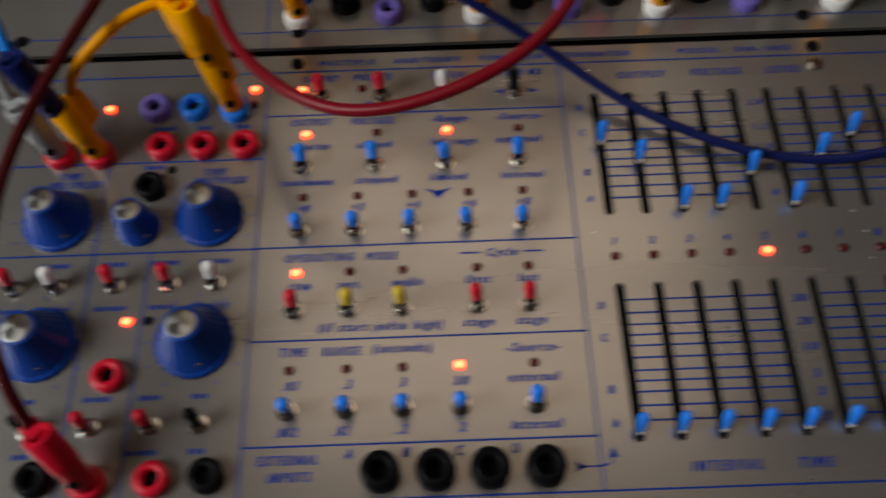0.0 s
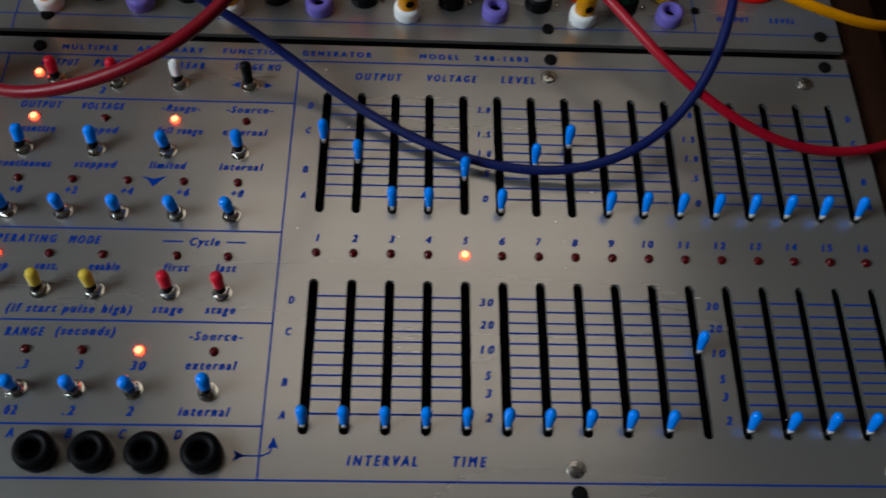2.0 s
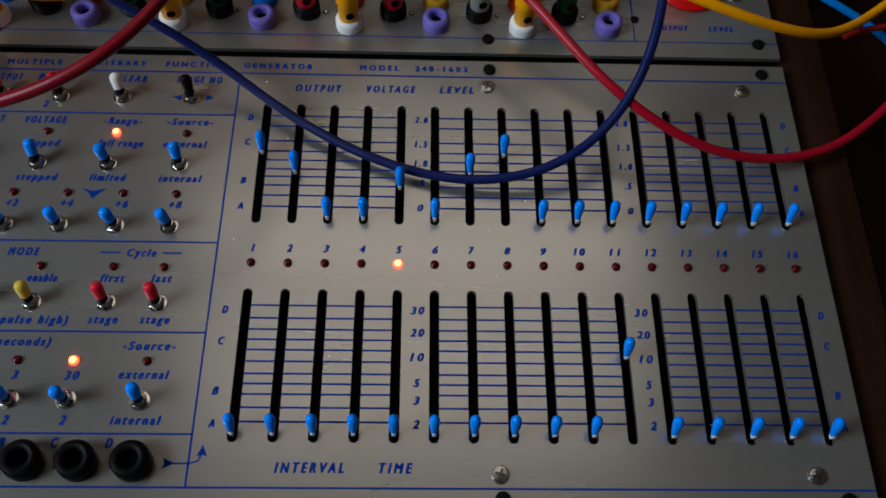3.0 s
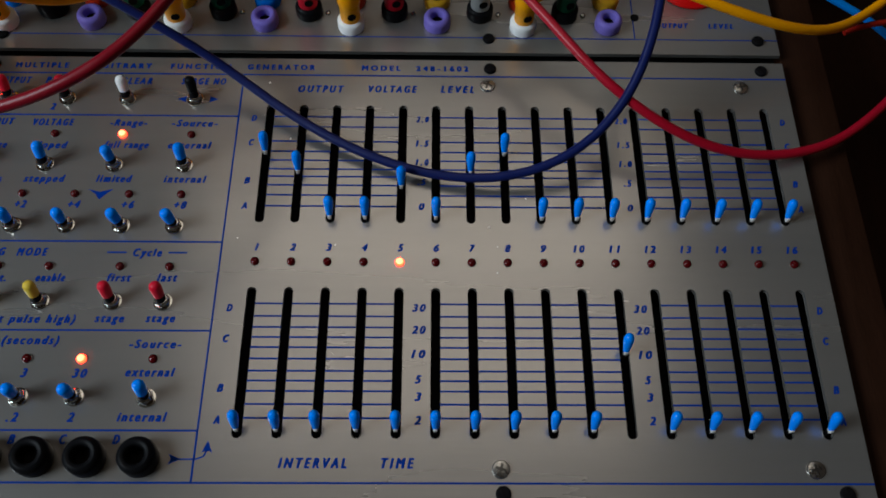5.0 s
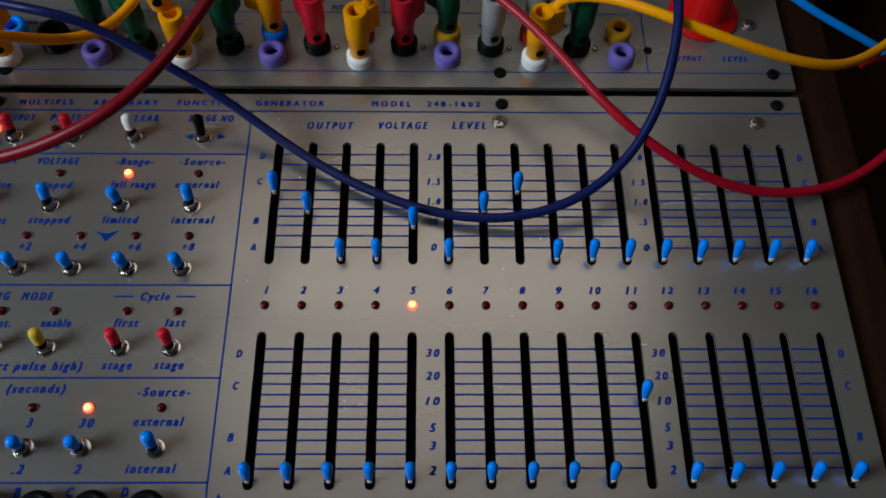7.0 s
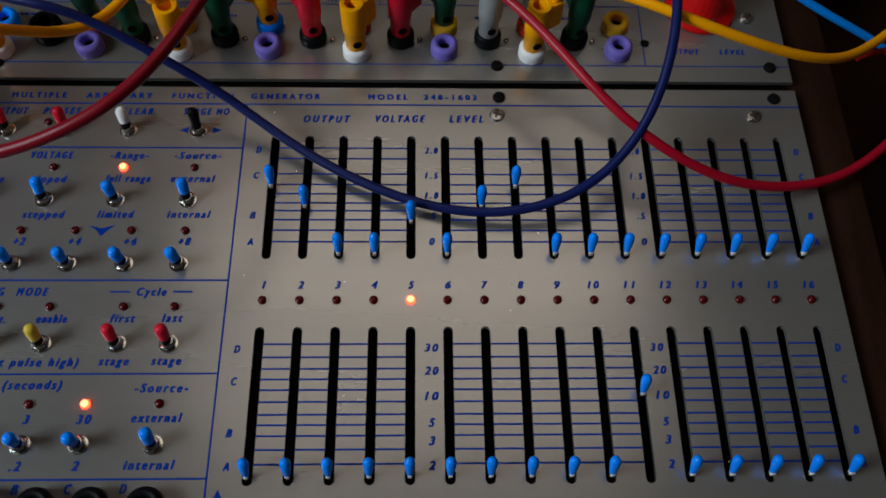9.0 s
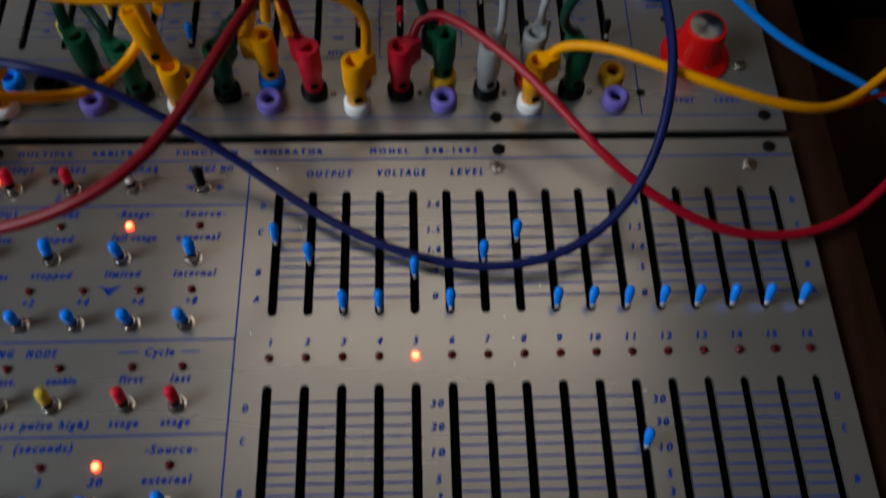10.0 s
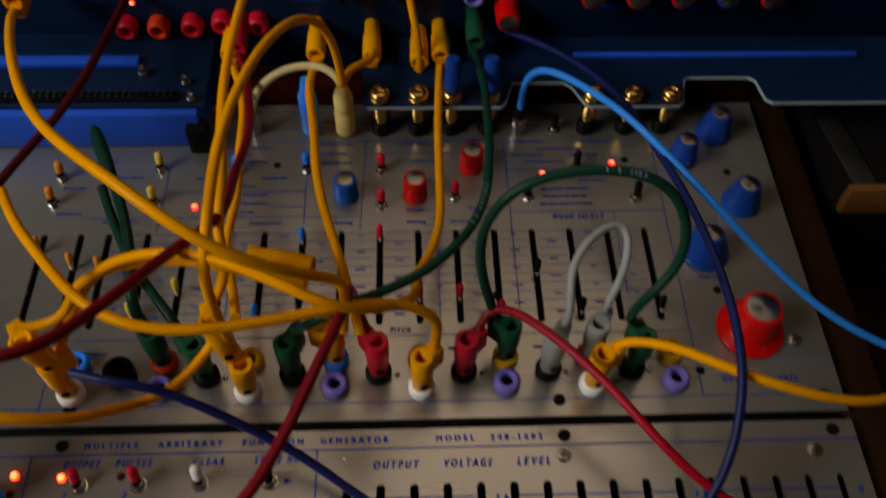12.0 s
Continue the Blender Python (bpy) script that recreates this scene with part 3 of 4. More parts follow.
knob(low, -188.7, -24.5, KNOB_BLUE, "royal blue", 12.6, 8.6, 5.9, 16.0, 20)
# trimmer holes: near-black discs paint their shade, the plate is not cut
for x, y in [(-152.6, 39.9), (-154.2, -17.4)]:
    bm = bmesh.new()
    lathe(bm, [(1.7, -0.4), (1.7, 0.2), (1.5, 0.3)], 14)
    part("trimmer_hole_shade", bm, INSIDE, low, "", at_mm(x, y))
for x in (-139.0, -190.0):
    lettering("TIME", x + 2, 38.5, 7.6, 2.6, low)
    lettering("MULTIPLIER", x + 4, 35.0, 18, 2.6, low)
for x in (-134.5, -187.0):
    lettering("display", x, -12.6, 12.5, 2.6, low)
for x, y, w in [(-166.5, -12.6, 12), (-150, -12.6, 9), (-200, -12.6, 9), (-150, 3.4, 10), (-133, 3.4, 12), (-168, 3.4, 9), (-187, 3.4, 12), (-167, -43.2, 9), (-150, -43.2, 8), (-134, -43.2, 7),
                (-150.5, -60.4, 12), (-134, -60.4, 6), (-188, -43.2, 7), (-187, -60.4, 7), (-157, 57.5, 9), (-142, 57.5, 6), (-128, 57.5, 6), (-158, 41.2, 8)]:
    for k in range(int(w / 1.8)):
        tall = (1.9, 1.5, 1.7, 1.5)[k % 4]
        stroke(low, x - w / 2 + 1.8 * k, y, x - w / 2 + 1.8 * k + 1.25, y, tall, "illegible_lettering")
for k in range(11):
    for cx, cy, r in [(-138.3, -25.0, 15.6), (-188.7, -24.5, 15.6), (-137.5, 20.5, 14.6), (-189.5, 20.5, 14.6)]:
        a = radians(-60 + 30 * k)
        stroke(low, cx + r * math.cos(a), cy + r * math.sin(a), cx + (r + 1.4) * math.cos(a), cy + (r + 1.4) * math.sin(a), 0.45, "dial_mark")

# ---- upper module ----
up = root("oscillator_module", "satin aluminium module full of jacks, faders and patch plugs", "synthesizer module")
C0, CP = -5.8, 17.4
slot_x = [C0 + CP * k for k in range(-6, 9)] + [-122.6, -138.8]
holes = [slot_loop(x, 136.4, 185.6, 3.0) for x in slot_x]
part("faceplate", plate(rect(-230, 202, 93.2, 264.6), holes, -1.8, 0.0), ALU, up, "satin aluminium faceplate with fader slots")
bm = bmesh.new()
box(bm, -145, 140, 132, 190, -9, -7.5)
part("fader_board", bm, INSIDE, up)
for x in (-217, -110.4, 84.6, 194):
    screw(up, x, 100.2, True)
screw(up, 188.5, 125.5, turn=10)
for x0, y0, x1, y1 in [(-230, 100.7, 202, 100.7), (144, 100.7, 145.5, 240), (72.2, 136, 72.2, 240), (2.4, 186, 4.5, 240), (-23.4, 190, -23.4, 240), (120.6, 150, 120.7, 195), (-89.5, 186, -88.6, 226), (-122.5, 92.5, -122.3, 130),
                       (-120, 194, 2, 194), (4, 232, 72, 232), (72.5, 195.5, 145, 195.5), (72.5, 221, 145, 221), (-88, 209, -23.4, 209), (-120, 240, 72, 240), (-54, 131, -54, 186), (-120, 131, 144, 131), (37.7, 131, 37.7, 195), (-40, 200, -23.4, 200)]:
    stroke(up, x0, y0, x1, y1, 0.45)
col = lambda k: C0 + CP * k
for k in (-4, 0, 4, 8):
    jack(up, col(k), 107.5, "violet", tall=0.72)
for k in (-6, -2, 2, 6):
    jack(up, col(k), 106.1, "white", tall=0.72)
for k in (-3, -1, 1, 3, 5, 7):
    jack(up, col(k), 113.1, "black", tall=0.72)
jack(up, -92.3, 114.0, "black", 1.15)
for k, c in [(-4, "vermilion"), (0, "blue"), (4, "lemon"), (8, "lemon"), (-2, "lemon"), (2, "vermilion"), (6, "vermilion"), (-6, "blue")]:
    jack(up, col(k), 119.1 if k < 8 else 120.0, c, tall=0.72)
for x, y, c, tilt in [(12.0, 222.4, "red", (-14, 0)), (12.2, 200.6, "red", (-10, 0)), (46.6, 205.0, "red", (-10, 0)), (-23.6, 223, "blue", (-10, 0)), (-92.6, 224, "yellow", (-10, -8)), (-93, 203.6, "yellow", (-10, -8)),
                      (-138, 219, "orange", (-10, -10)), (-139, 204, "orange", (-10, -10)), (106.4, 223, "black", (-14, 10)), (81.2, 204.6, "black", (-20, 0)), (132.8, 204, "black", (-20, 0)), (-56.5, 222, "blue", (-10, 0))]:
    toggle(up, x, y - 1, c, (-20, 0), 0.92)
for x, y, hue in [(-74.1, 200.1, "red"), (124.2, 224.4, "red"), (89.6, 218.0, "red")]:
    led(up, x, y, True, hue)
for x, y, c in [(col(1), 179.5, "red"), (col(-1), 178.5, "blue"), (-138.8, 175.5, "orange"), (-122.6, 166.5, "orange"), (col(-6), 164.5, "orange"), (col(2), 147.5, "red"), (col(3), 147.5, "red"), (col(4), 139.5, "red"),
                (col(5), 160, "black"), (col(6), 140, "black"), (col(8), 140.5, "black"), (col(-2), 139.5, "blue"), (col(-4), 152.5, "yellow"), (col(-5), 141.0, "yellow")]:
    fader(up, x, y, c, 0.9)
knob(up, 27.9, 206.0, KNOB_RED, "red", 5.9, 5.7, 5.3, 13, 10)
knob(up, 55.2, 223.0, KNOB_RED, "red", 5.9, 5.7, 5.3, 13, 10)
knob(up, -4.4, 206.0, KNOB_AZURE, "royal blue", 5.9, 5.7, 5.3, 13, 10)
knob(up, 170.1, 131.0, KNOB_RED, "red", 14.4, 9.4, 8.5, 18.5, 10, flange=10.2)
knob(up, 182, 199, KNOB_BLUE, "royal blue", 9.0, 7.4, 5.4, 15, 10)
knob(up, 158.8, 171.5, KNOB_BLUE, "royal blue", 11.0, 8.6, 5.4, 15, 10)
knob(up, 158.8, 226.5, KNOB_BLUE, "royal blue", 7.2, 6.6, 5.0, 15, 10)
knob(up, 178.4, 243.5, KNOB_BLUE, "royal blue", 9.0, 7.4, 5.4, 15, 10)
# uncut trimmer holes again, their shade drawn as near-black discs
for x, y in [(-38.0, 225.0), (130.8, 226.5), (160.5, 151), (180, 218), (63, 212), (145, 112), (62, 150)]:
    bm = bmesh.new()
    lathe(bm, [(1.8, -0.4), (1.8, 0.3), (1.5, 0.4)], 14)
    part("trimmer_hole_shade", bm, INSIDE, up, "", at_mm(x, y))
lettering("PITCH", 20.6, 133.6, 8.6, 2.3, up)
lettering("MODE SELECT", 104, 192.5, 24, 2.4, up)
lettering("OUTPUT", 160, 108.0, 13, 2.3, up)
lettering("LEVEL", 180, 108.0, 10, 2.3, up)
random.seed(4)
for k in range(-6, 8):
    for n, y in enumerate(np.arange(141.5, 183, 4.6)):
        stroke(up, col(k) + 2.0, y + 1.5, col(k) + 15.4, y + 1.5, 0.3)
        if n % 2 != k % 2:
            w = random.choice([2.6, 3.6, 4.6])
            stroke(up, col(k) + 8.7 - w / 2, y, col(k) + 8.7 + w / 2, y, 0.9, "illegible_lettering")
for x, y, w in [(-55, 212, 16), (-52, 207, 22), (-50, 202, 20), (-55, 197, 16), (-40, 190.5, 14), (50, 190.5, 9), (-108, 205, 14), (-108, 198, 10), (100, 209, 22), (100, 204.5, 20), (100, 200, 24),
                (-106, 124.5, 12), (-24, 124.5, 8), (46, 124.5, 8), (82, 124.5, 8), (116, 124.5, 8), (92, 226, 18), (30, 215, 12), (57, 232, 10), (160, 158, 10), (160, 185, 10), (-120, 228, 12), (-60, 232, 18), (-12, 232, 14), (30, 238, 20), (100, 234, 20), (-50, 227, 14), (-68, 217, 12), (-38, 217, 10), (-52, 236, 22), (-8, 226, 12), (-10, 238, 16), (34, 227, 14), (60, 240, 10),
                (84, 230, 14), (112, 230, 12), (88, 214, 14), (114, 214, 12), (84, 239, 16), (118, 239, 14), (60, 198, 12), (30, 197, 10), (-106, 218, 12), (-112, 212, 16), (-106, 192, 14), (-130, 212, 10), (-130, 197, 10)]:
    x0 = x - w / 2 - 1.5
    while x0 < x + w / 2:
        d = random.uniform(1.2, 3.6)
        stroke(up, x0, y, min(x0 + d, x + w / 2), y, 1.2, "illegible_lettering")
        x0 += d + 0.5
lettering("tuning", -5.4, 190.4, 9.0, 2.0, up)
lettering("tuning", 28.4, 190.4, 9.0, 2.0, up)
for k in (-3, -2, -1, 1, 2, 3, 4, 5, 6, 7):
    if k % 2:
        s = screw_mesh("small_screw", CHROME, 1.1)
        part("small_screw", s, None, up, "", at_mm(col(k) + 7.6, 112.5))
# row of jacks at the far edge of the upper module
for x, c in [(11.8, "black"), (30.0, "black"), (46.2, "black"), (64.6, "black"), (113.8, "black"), (133.4, "black"), (152.1, "black")]:
    jack(up, x, 247.0, c, 0.86)
toggle(up, 98.0, 246.5, "black", (-10, 0), 0.9)

# ---- patch cables ----
def plug_mesh(name, material):
    """A stackable banana plug: round body open at the top, with a cable wing at its side."""
    bm = bmesh.new()
    lathe(bm, [(3.7, 0), (3.9, 0.4), (4.0, 8.4), (4.5, 9.4), (4.6, 12), (4.6, 23.4), (4.2, 24), (2.9, 24), (2.6, 23.6), (2.5, 12), (0.1, 12)], 22)
    wing = bmesh.ops.create_cube(bm, size=1.0)["verts"]
    bmesh.ops.transform(bm, matrix=Matrix.Translation((4.9, 0, 16.6)) @ Matrix.Diagonal((8.2, 5.8, 14.4, 1)), verts=wing)
    for v in wing:
        if v.co.z < 15 and v.co.x > 6:
            v.co.z += 2.2
    bmesh.ops.bevel(bm, geom=list({e for v in wing for e in v.link_edges}), offset=0.9, segments=2, affect="EDGES", profile=0.5)
    return mesh_of(name, bm, material)


PLUGS = {k: plug_mesh("plug", m) for k, m in {"amber": AMBER, "red": RED, "green": GREEN, "gray": GRAY, "blue": WIRE_NAVY}.items()}
# near-black disc on the plug's side, painted shade instead of a bored hole
bmh = bmesh.new()
lathe(bmh, [(1.75, 0), (1.75, 0.3)], 12)
SIDE_HOLE_SHADE = mesh_of("side_hole_shade", bmh, INSIDE)


def plug(cable, x, y, z, colour, ang, tilt=(0, 0)):
    m = at_mm(x, y, z) @ Euler((radians(tilt[0]), radians(tilt[1]), 0)).to_matrix().to_4x4() @ pose(0, 0, 0, 0, 0, ang)
    p = part("plug", PLUGS[colour], None, cable, f"{colour} stackable banana plug", m)
    part("socket_shade", SOCKET_SHADE, None, p, "", at_mm(0, 0, 12.2) @ Matrix.Scale(0.98, 4))
    part("side_hole_shade", SIDE_HOLE_SHADE, None, p, "", pose(0, 0, 0, 0, 0, -ang - 75) @ at_mm(3.85, 0, 4.4, 0, 89, 0))
    tip = m @ Vector((6.2 * MM, 0, 23.2 * MM))
    return tuple(v / MM for v in tip)


def wire(cable, pts, material, radius=1.9):
    cu = bpy.data.curves.new("wire", "CURVE")
    cu.dimensions, cu.bevel_depth, cu.bevel_resolution, cu.resolution_u = "3D", radius * MM, 4, 10
    cu.use_fill_caps = True
    sp = cu.splines.new("NURBS")
    sp.points.add(len(pts) - 1)
    for p, q in zip(sp.points, pts):
        p.co = (q[0] * MM, q[1] * MM, (max(q[2], radius + 0.1) if q[0] < 215 else q[2]) * MM, 1)
    sp.order_u, sp.use_endpoint_u = 4, True
    cu.materials.append(material)
    tmp = bpy.data.objects.new("wire", cu)
    me = bpy.data.meshes.new_from_object(tmp)
    bpy.data.objects.remove(tmp)
    for f in me.polygons:
        f.use_smooth = True
    return part("wire", me, None, cable)


def cable(label):
    return root("patch_cable", label, "patch cable", group="patch cables")


def up_from(tip, rise=7):
    return [tip, (tip[0], tip[1], tip[2] + rise)]



def printed_marks(wire_ob, stations, radius):
    """Unreadable white printing on a wire: short bars across it, on the side that faces up and to the front."""
    ring = 12
    co = [v.co / MM for v in wire_ob.data.vertices][2 * ring:]
    face = Vector((-0.1, -0.45, 0.88)).normalized()
    bm = bmesh.new()
    n = len(co) // ring
    for st, wide in stations:
        k = int(st * (n - 3)) + 1
        f = st * (n - 3) + 1 - k
        ca, cb = (sum((co[(k + d) * ring + i] for i in range(ring)), Vector()) / ring for d in (0, 1))
        c0 = ca.lerp(cb, f)
        along = (cb - ca).normalized()
        out = (face - along * face.dot(along)).normalized()
        side = along.cross(out)
        loop = []
        for a in (-0.5, -0.17, 0.17, 0.5):
            loop.append(c0 + (out * math.cos(a) + side * math.sin(a)) * radius * 1.03)
        lo = [bm.verts.new(p - along * wide) for p in loop]
        hi = [bm.verts.new(p + along * wide) for p in loop]
        for i in range(3):
            bm.faces.new((lo[i], lo[i + 1], hi[i + 1], hi[i]))
    return part("printed_marks", bm, PCB_EDGE, wire_ob, "small white printed marks")


c = cable("navy blue rubber patch cable drooping across the faders")
wire(c, [(-94, 94, 45), (-77, 88, 48), (-65, 90, 42), (-38, 81, 29), (-15, 74, 14), (10, 56, 6), (47, 36, 4), (83, 29, 5), (114, 36, 12), (133, 53, 27), (141, 75, 41), (144, 98, 50), (141, 140, 53), (129, 194, 50), (111, 250, 44), (74, 283, 32)], WIRE_NAVY, 1.75)
c = cable("dark red rubber patch cable looping over the switches")
a = plug(c, 11.6, 113.1, 5, "red", 130)
wire(c, [a] + [(12, 113, 33), (2, 124, 54), (6, 111, 70), (-5, 79, 77), (-17, 44, 78), (-33, 24, 76), (-59, 17, 67), (-86, 17, 60), (-109, 35, 56), (-122, 56, 51), (-129, 75, 46)][1:] + [(-138, 100, 60), (-140, 110, 80), (-132, 95, 105), (-110, 68, 122)] + [(-79, 56, 119), (-63, 87, 104), (-50, 117, 89), (-39, 141, 74), (-44, 171, 59), (-41, 202, 46), (-47, 234, 34)] + [(-52, 262, 30), (-56, 268.8, 31)], WIRE_CRIMSON)
plug(c, -56, 292, 34, "red", -90, (90, 0))
c = cable("bright red rubber patch cable lying over the last faders")
a = plug(c, 46.4, 113.1, 5, "red", 40)
wire(c, [a] + [(48, 113, 33), (55, 127, 37), (74, 116, 36), (99, 89, 34), (118, 61, 30), (143, 45, 20), (171, 39, 9), (204, 44, 3), (230, 59, 2)][1:] + [(262, 92, 0), (290, 140, -40)], WIRE_RED, 1.8)
c = cable("amber yellow patch cable running over the red knob")
a = plug(c, 98.6, 106.1, 5, "amber", 25)
wire(c, [a] + [(101, 106, 29), (105, 109, 34), (120, 104, 40), (135, 93, 44), (155, 86, 41), (181, 83, 32), (212, 87, 19), (241, 112, 5)][1:] + [(278, 142, 6), (325, 170, -6), (360, 190, -40)], WIRE_AMBER)
c = cable("vermilion wire crossing the dark cabinet edge")
wire(c, [(228, 102, 4), (236, 105, 5), (250, 108, 5), (280, 116, 0), (330, 125, -30)], WIRE_VERMILION, 1.2)
c = cable("sky blue rubber patch cable with a metal plug")
wire(c, [(79.6, 245.6, 14), (79.3, 245.5, 27), (80, 245, 40), (89, 240, 49), (107, 219, 53), (120, 199, 57), (146, 169, 46), (173, 140, 32), (200, 123, 17), (232, 116, 4), (262, 112, -12), (300, 105, -50)], WIRE_SKY, 1.65)
bm = bmesh.new()
lathe(bm, [(2.8, 0), (2.8, 1.6), (3.7, 2.0), (4.0, 2.6), (4.0, 10.4), (3.5, 11.2), (2.6, 11.4)], 20)
part("metal_plug", bm, CHROME, c, "nickel phone plug", at_mm(79.6, 245.8, 0.2))
bm = bmesh.new()
lathe(bm, [(3.4, 11.2), (3.6, 11.8), (3.5, 14.6), (2.8, 16.2), (2.0, 16.6)], 18)
part("strain_relief", bm, BLACK, c, "black strain relief", at_mm(79.6, 245.8, 0.2))
c = cable("dark green patch cable arching over the fader slots")
a = plug(c, col(4), 119.1, 5, "green", 150)
e = plug(c, col(7), 113.1, 5, "green", 110)
w = wire(c, [a] + [(61, 118, 34), (47, 128, 62), (52, 136, 85), (73, 139, 99), (107, 138, 100), (122, 131, 85), (122, 117, 64), (100, 111, 46), (115, 112, 33)][1:-1] + [e], WIRE_GREEN, 1.9)
printed_marks(w, [(0.42, 0.22), (0.443, 0.2), (0.468, 0.12), (0.477, 0.12), (0.486, 0.2), (0.50, 0.12)], 1.9)
c = cable("short gray patch cable bent in a narrow loop")
a = plug(c, col(5), 113.1, 5, "gray", 60)
e = plug(c, col(6), 119.1, 5, "gray", 60)
wire(c, [a] + [(86, 115, 43), (82, 127, 53), (95, 143, 59), (109, 148, 58), (107, 129, 51), (98, 118, 42)] + [e], WIRE_GRAY, 1.55)
c = cable("dark green patch cable hanging from the rear panel")
e = plug(c, col(-1), 113.1, 5, "green", 60)
w = wire(c, [(58, 268.8, 31.8)] + [(58, 266, 32), (60, 239, 42), (59, 210, 50), (58, 179, 55), (53, 148, 58), (30, 122, 59), (2, 113, 57), (-18, 107, 47), (-21, 112, 32)][:-1] + [e], WIRE_GREEN)
printed_marks(w, [(0.49, 0.1), (0.50, 0.1), (0.51, 0.16), (0.52, 0.1), (0.53, 0.1), (0.54, 0.16), (0.552, 0.1), (0.572, 0.18), (0.587, 0.16)], 1.9)
plug(c, 58, 292, 38, "green", -90, (90, 0))
c = cable("dark green patch cable with two green plugs")
a = plug(c, col(-4), 119.1, 5, "green", 130)
wire(c, [a, (a[0] - 3, a[1] + 5, 38), (-83, 150, 41), (-94, 178, 43), (-102, 196, 44), (-107, 206, 45)], WIRE_GREEN, 2.2)
bm = bmesh.new()
lathe(bm, [(2.6, -16), (3.0, -8), (3.0, 0), (2.7, 6), (2.0, 10), (0.9, 12), (0.1, 12.3)], 18)
part("strain_relief", bm, WIRE_GREEN, c, "dark green rubber boot", Matrix.Translation((-0.1035, 0.1985, 0.0445)) @ Vector((-8, 18, 1)).to_track_quat("Z", "Y").to_matrix().to_4x4())
e = plug(c, col(-3), 113.1, 5, "green", 140)
wire(c, [e, (e[0] - 3, e[1] + 5, 36), (-80, 138, 32), (-93, 160, 32), (-104, 186, 33)], WIRE_GREEN, 2.0)
c = cable("amber patch cable sweeping high over the upper module")
wire(c, [(-150, 268.8, 55.8), (-147, 262, 62), (-141, 248, 74), (-130, 219, 87), (-112, 179, 104), (-91, 142, 117), (-62, 117, 123), (-36, 98, 115), (-13, 101, 96), (-3, 107, 84), (2, 108, 80), (3, 107, 74), (2, 105, 64), (1, 104, 54)], WIRE_AMBER)
plug(c, -33, 129.8, 63, "amber", -90, (14, 90))
plug(c, -150, 292, 62, "amber", -90, (90, 0))
c = cable("amber patch cable lying low across the plugs")
e = plug(c, col(2), 106.1, 5, "amber", 40)
wire(c, [(-126, 159, 65), (-116, 141, 72), (-100, 122, 77), (-81, 99, 79), (-55, 90, 77), (-20, 97, 73), (16, 111, 65), (38, 111, 50), (33, 106, 31)][:-1] + [(e[0], e[1], e[2] + 6), e], WIRE_AMBER)
c = cable("amber patch cable winding from the rear panel to the jacks")
a = plug(c, col(-6), 106.1, 5, "amber", 60)
wire(c, [a] + [(-106, 106, 34), (-92, 122, 60), (-72, 120, 81), (-39, 114, 90), (-5, 97, 84), (11, 102, 69), (30, 119, 51), (24, 136, 36), (42, 164, 27), (37, 211, 25), (41, 267, 24)][1:], WIRE_AMBER)
plug(c, 41.5, 292, 29, "amber", -90, (90, 0))
c = cable("amber patch cable bridging two jacks in a low arch")
a = plug(c, col(-6) + 1, 107.1, 27, "amber", 120, (8, -6))
e = plug(c, col(0), 119.1, 5, "amber", 170)
wire(c, [a] + [(-108, 104, 36), (-96, 110, 49), (-97, 119, 63), (-68, 123, 74), (-33, 116, 79), (-8, 106, 73), (-1, 109, 56), (-5, 117, 34)][1:-1] + [e], WIRE_AMBER)
c = cable("amber patch cable hanging down from the rear panel")
wire(c, [(-19, 268.8, 24), (-21, 240, 42), (-14, 205, 53), (-13, 180, 54), (-8, 156, 52), (-1, 137, 48), (4, 118, 40), (6, 112, 36)], WIRE_AMBER)
plug(c, -19, 292, 30.2, "amber", -90, (90, 0))
c = cable("amber patch cable rising in a tall loop")
a = plug(c, col(-2), 106.1, 5, "amber", 120, (4, 4))
wire(c, [a] + [(-42, 106, 46), (-41, 104, 66), (-43, 106, 84), (-40, 123, 97), (-40, 153, 101), (-33, 197, 96), (-22, 232, 85), (-11, 249, 69), (-12, 248, 51), (-5, 245, 31)][1:-2] + [(-6, 248, 50), (-5.5, 246.5, 30)], WIRE_AMBER)
bm = bmesh.new()
lathe(bm, [(4.2, 0), (4.9, 0.4), (5.0, 13), (4.4, 14), (4.6, 15), (4.7, 23), (3.6, 27), (2.5, 30)], 18)
part("cream_plug", bm, CREAM, c, "cream coloured straight plug", at_mm(-5.6, 246.5, 1))
c = cable("amber patch cable rising straight out of a stacked plug")
a = plug(c, col(-2) - 2.0, 108.1, 28.5, "amber", 110, (-6, -10))
wire(c, [a] + [(-38, 107, 46), (-38, 120, 61), (-44, 133, 74), (-40, 146, 82), (-44, 171, 84), (-46, 207, 83), (-44, 246, 81)][1:] + [(-40, 275, 82), (-38, 292, 84)], WIRE_AMBER)
c = cable("amber patch cable leading from a stacked plug to the rear")
wire(c, [(-38, 112, 50)] + [(-35, 108, 43), (-42, 131, 41), (-50, 151, 39), (-45, 177, 36), (-50, 209, 33), (-49, 240, 29), (-59, 266, 24)][1:], WIRE_AMBER)
plug(c, -60, 292, 30, "amber", -90, (90, 0))
c = cable("amber patch cable trailing over the panel gap")
a = plug(c, -131.8, 64.3, 4, "amber", 120, (-8, -8))
b2 = plug(c, -134.5, 66.5, 27, "amber", 150, (-8, -8))
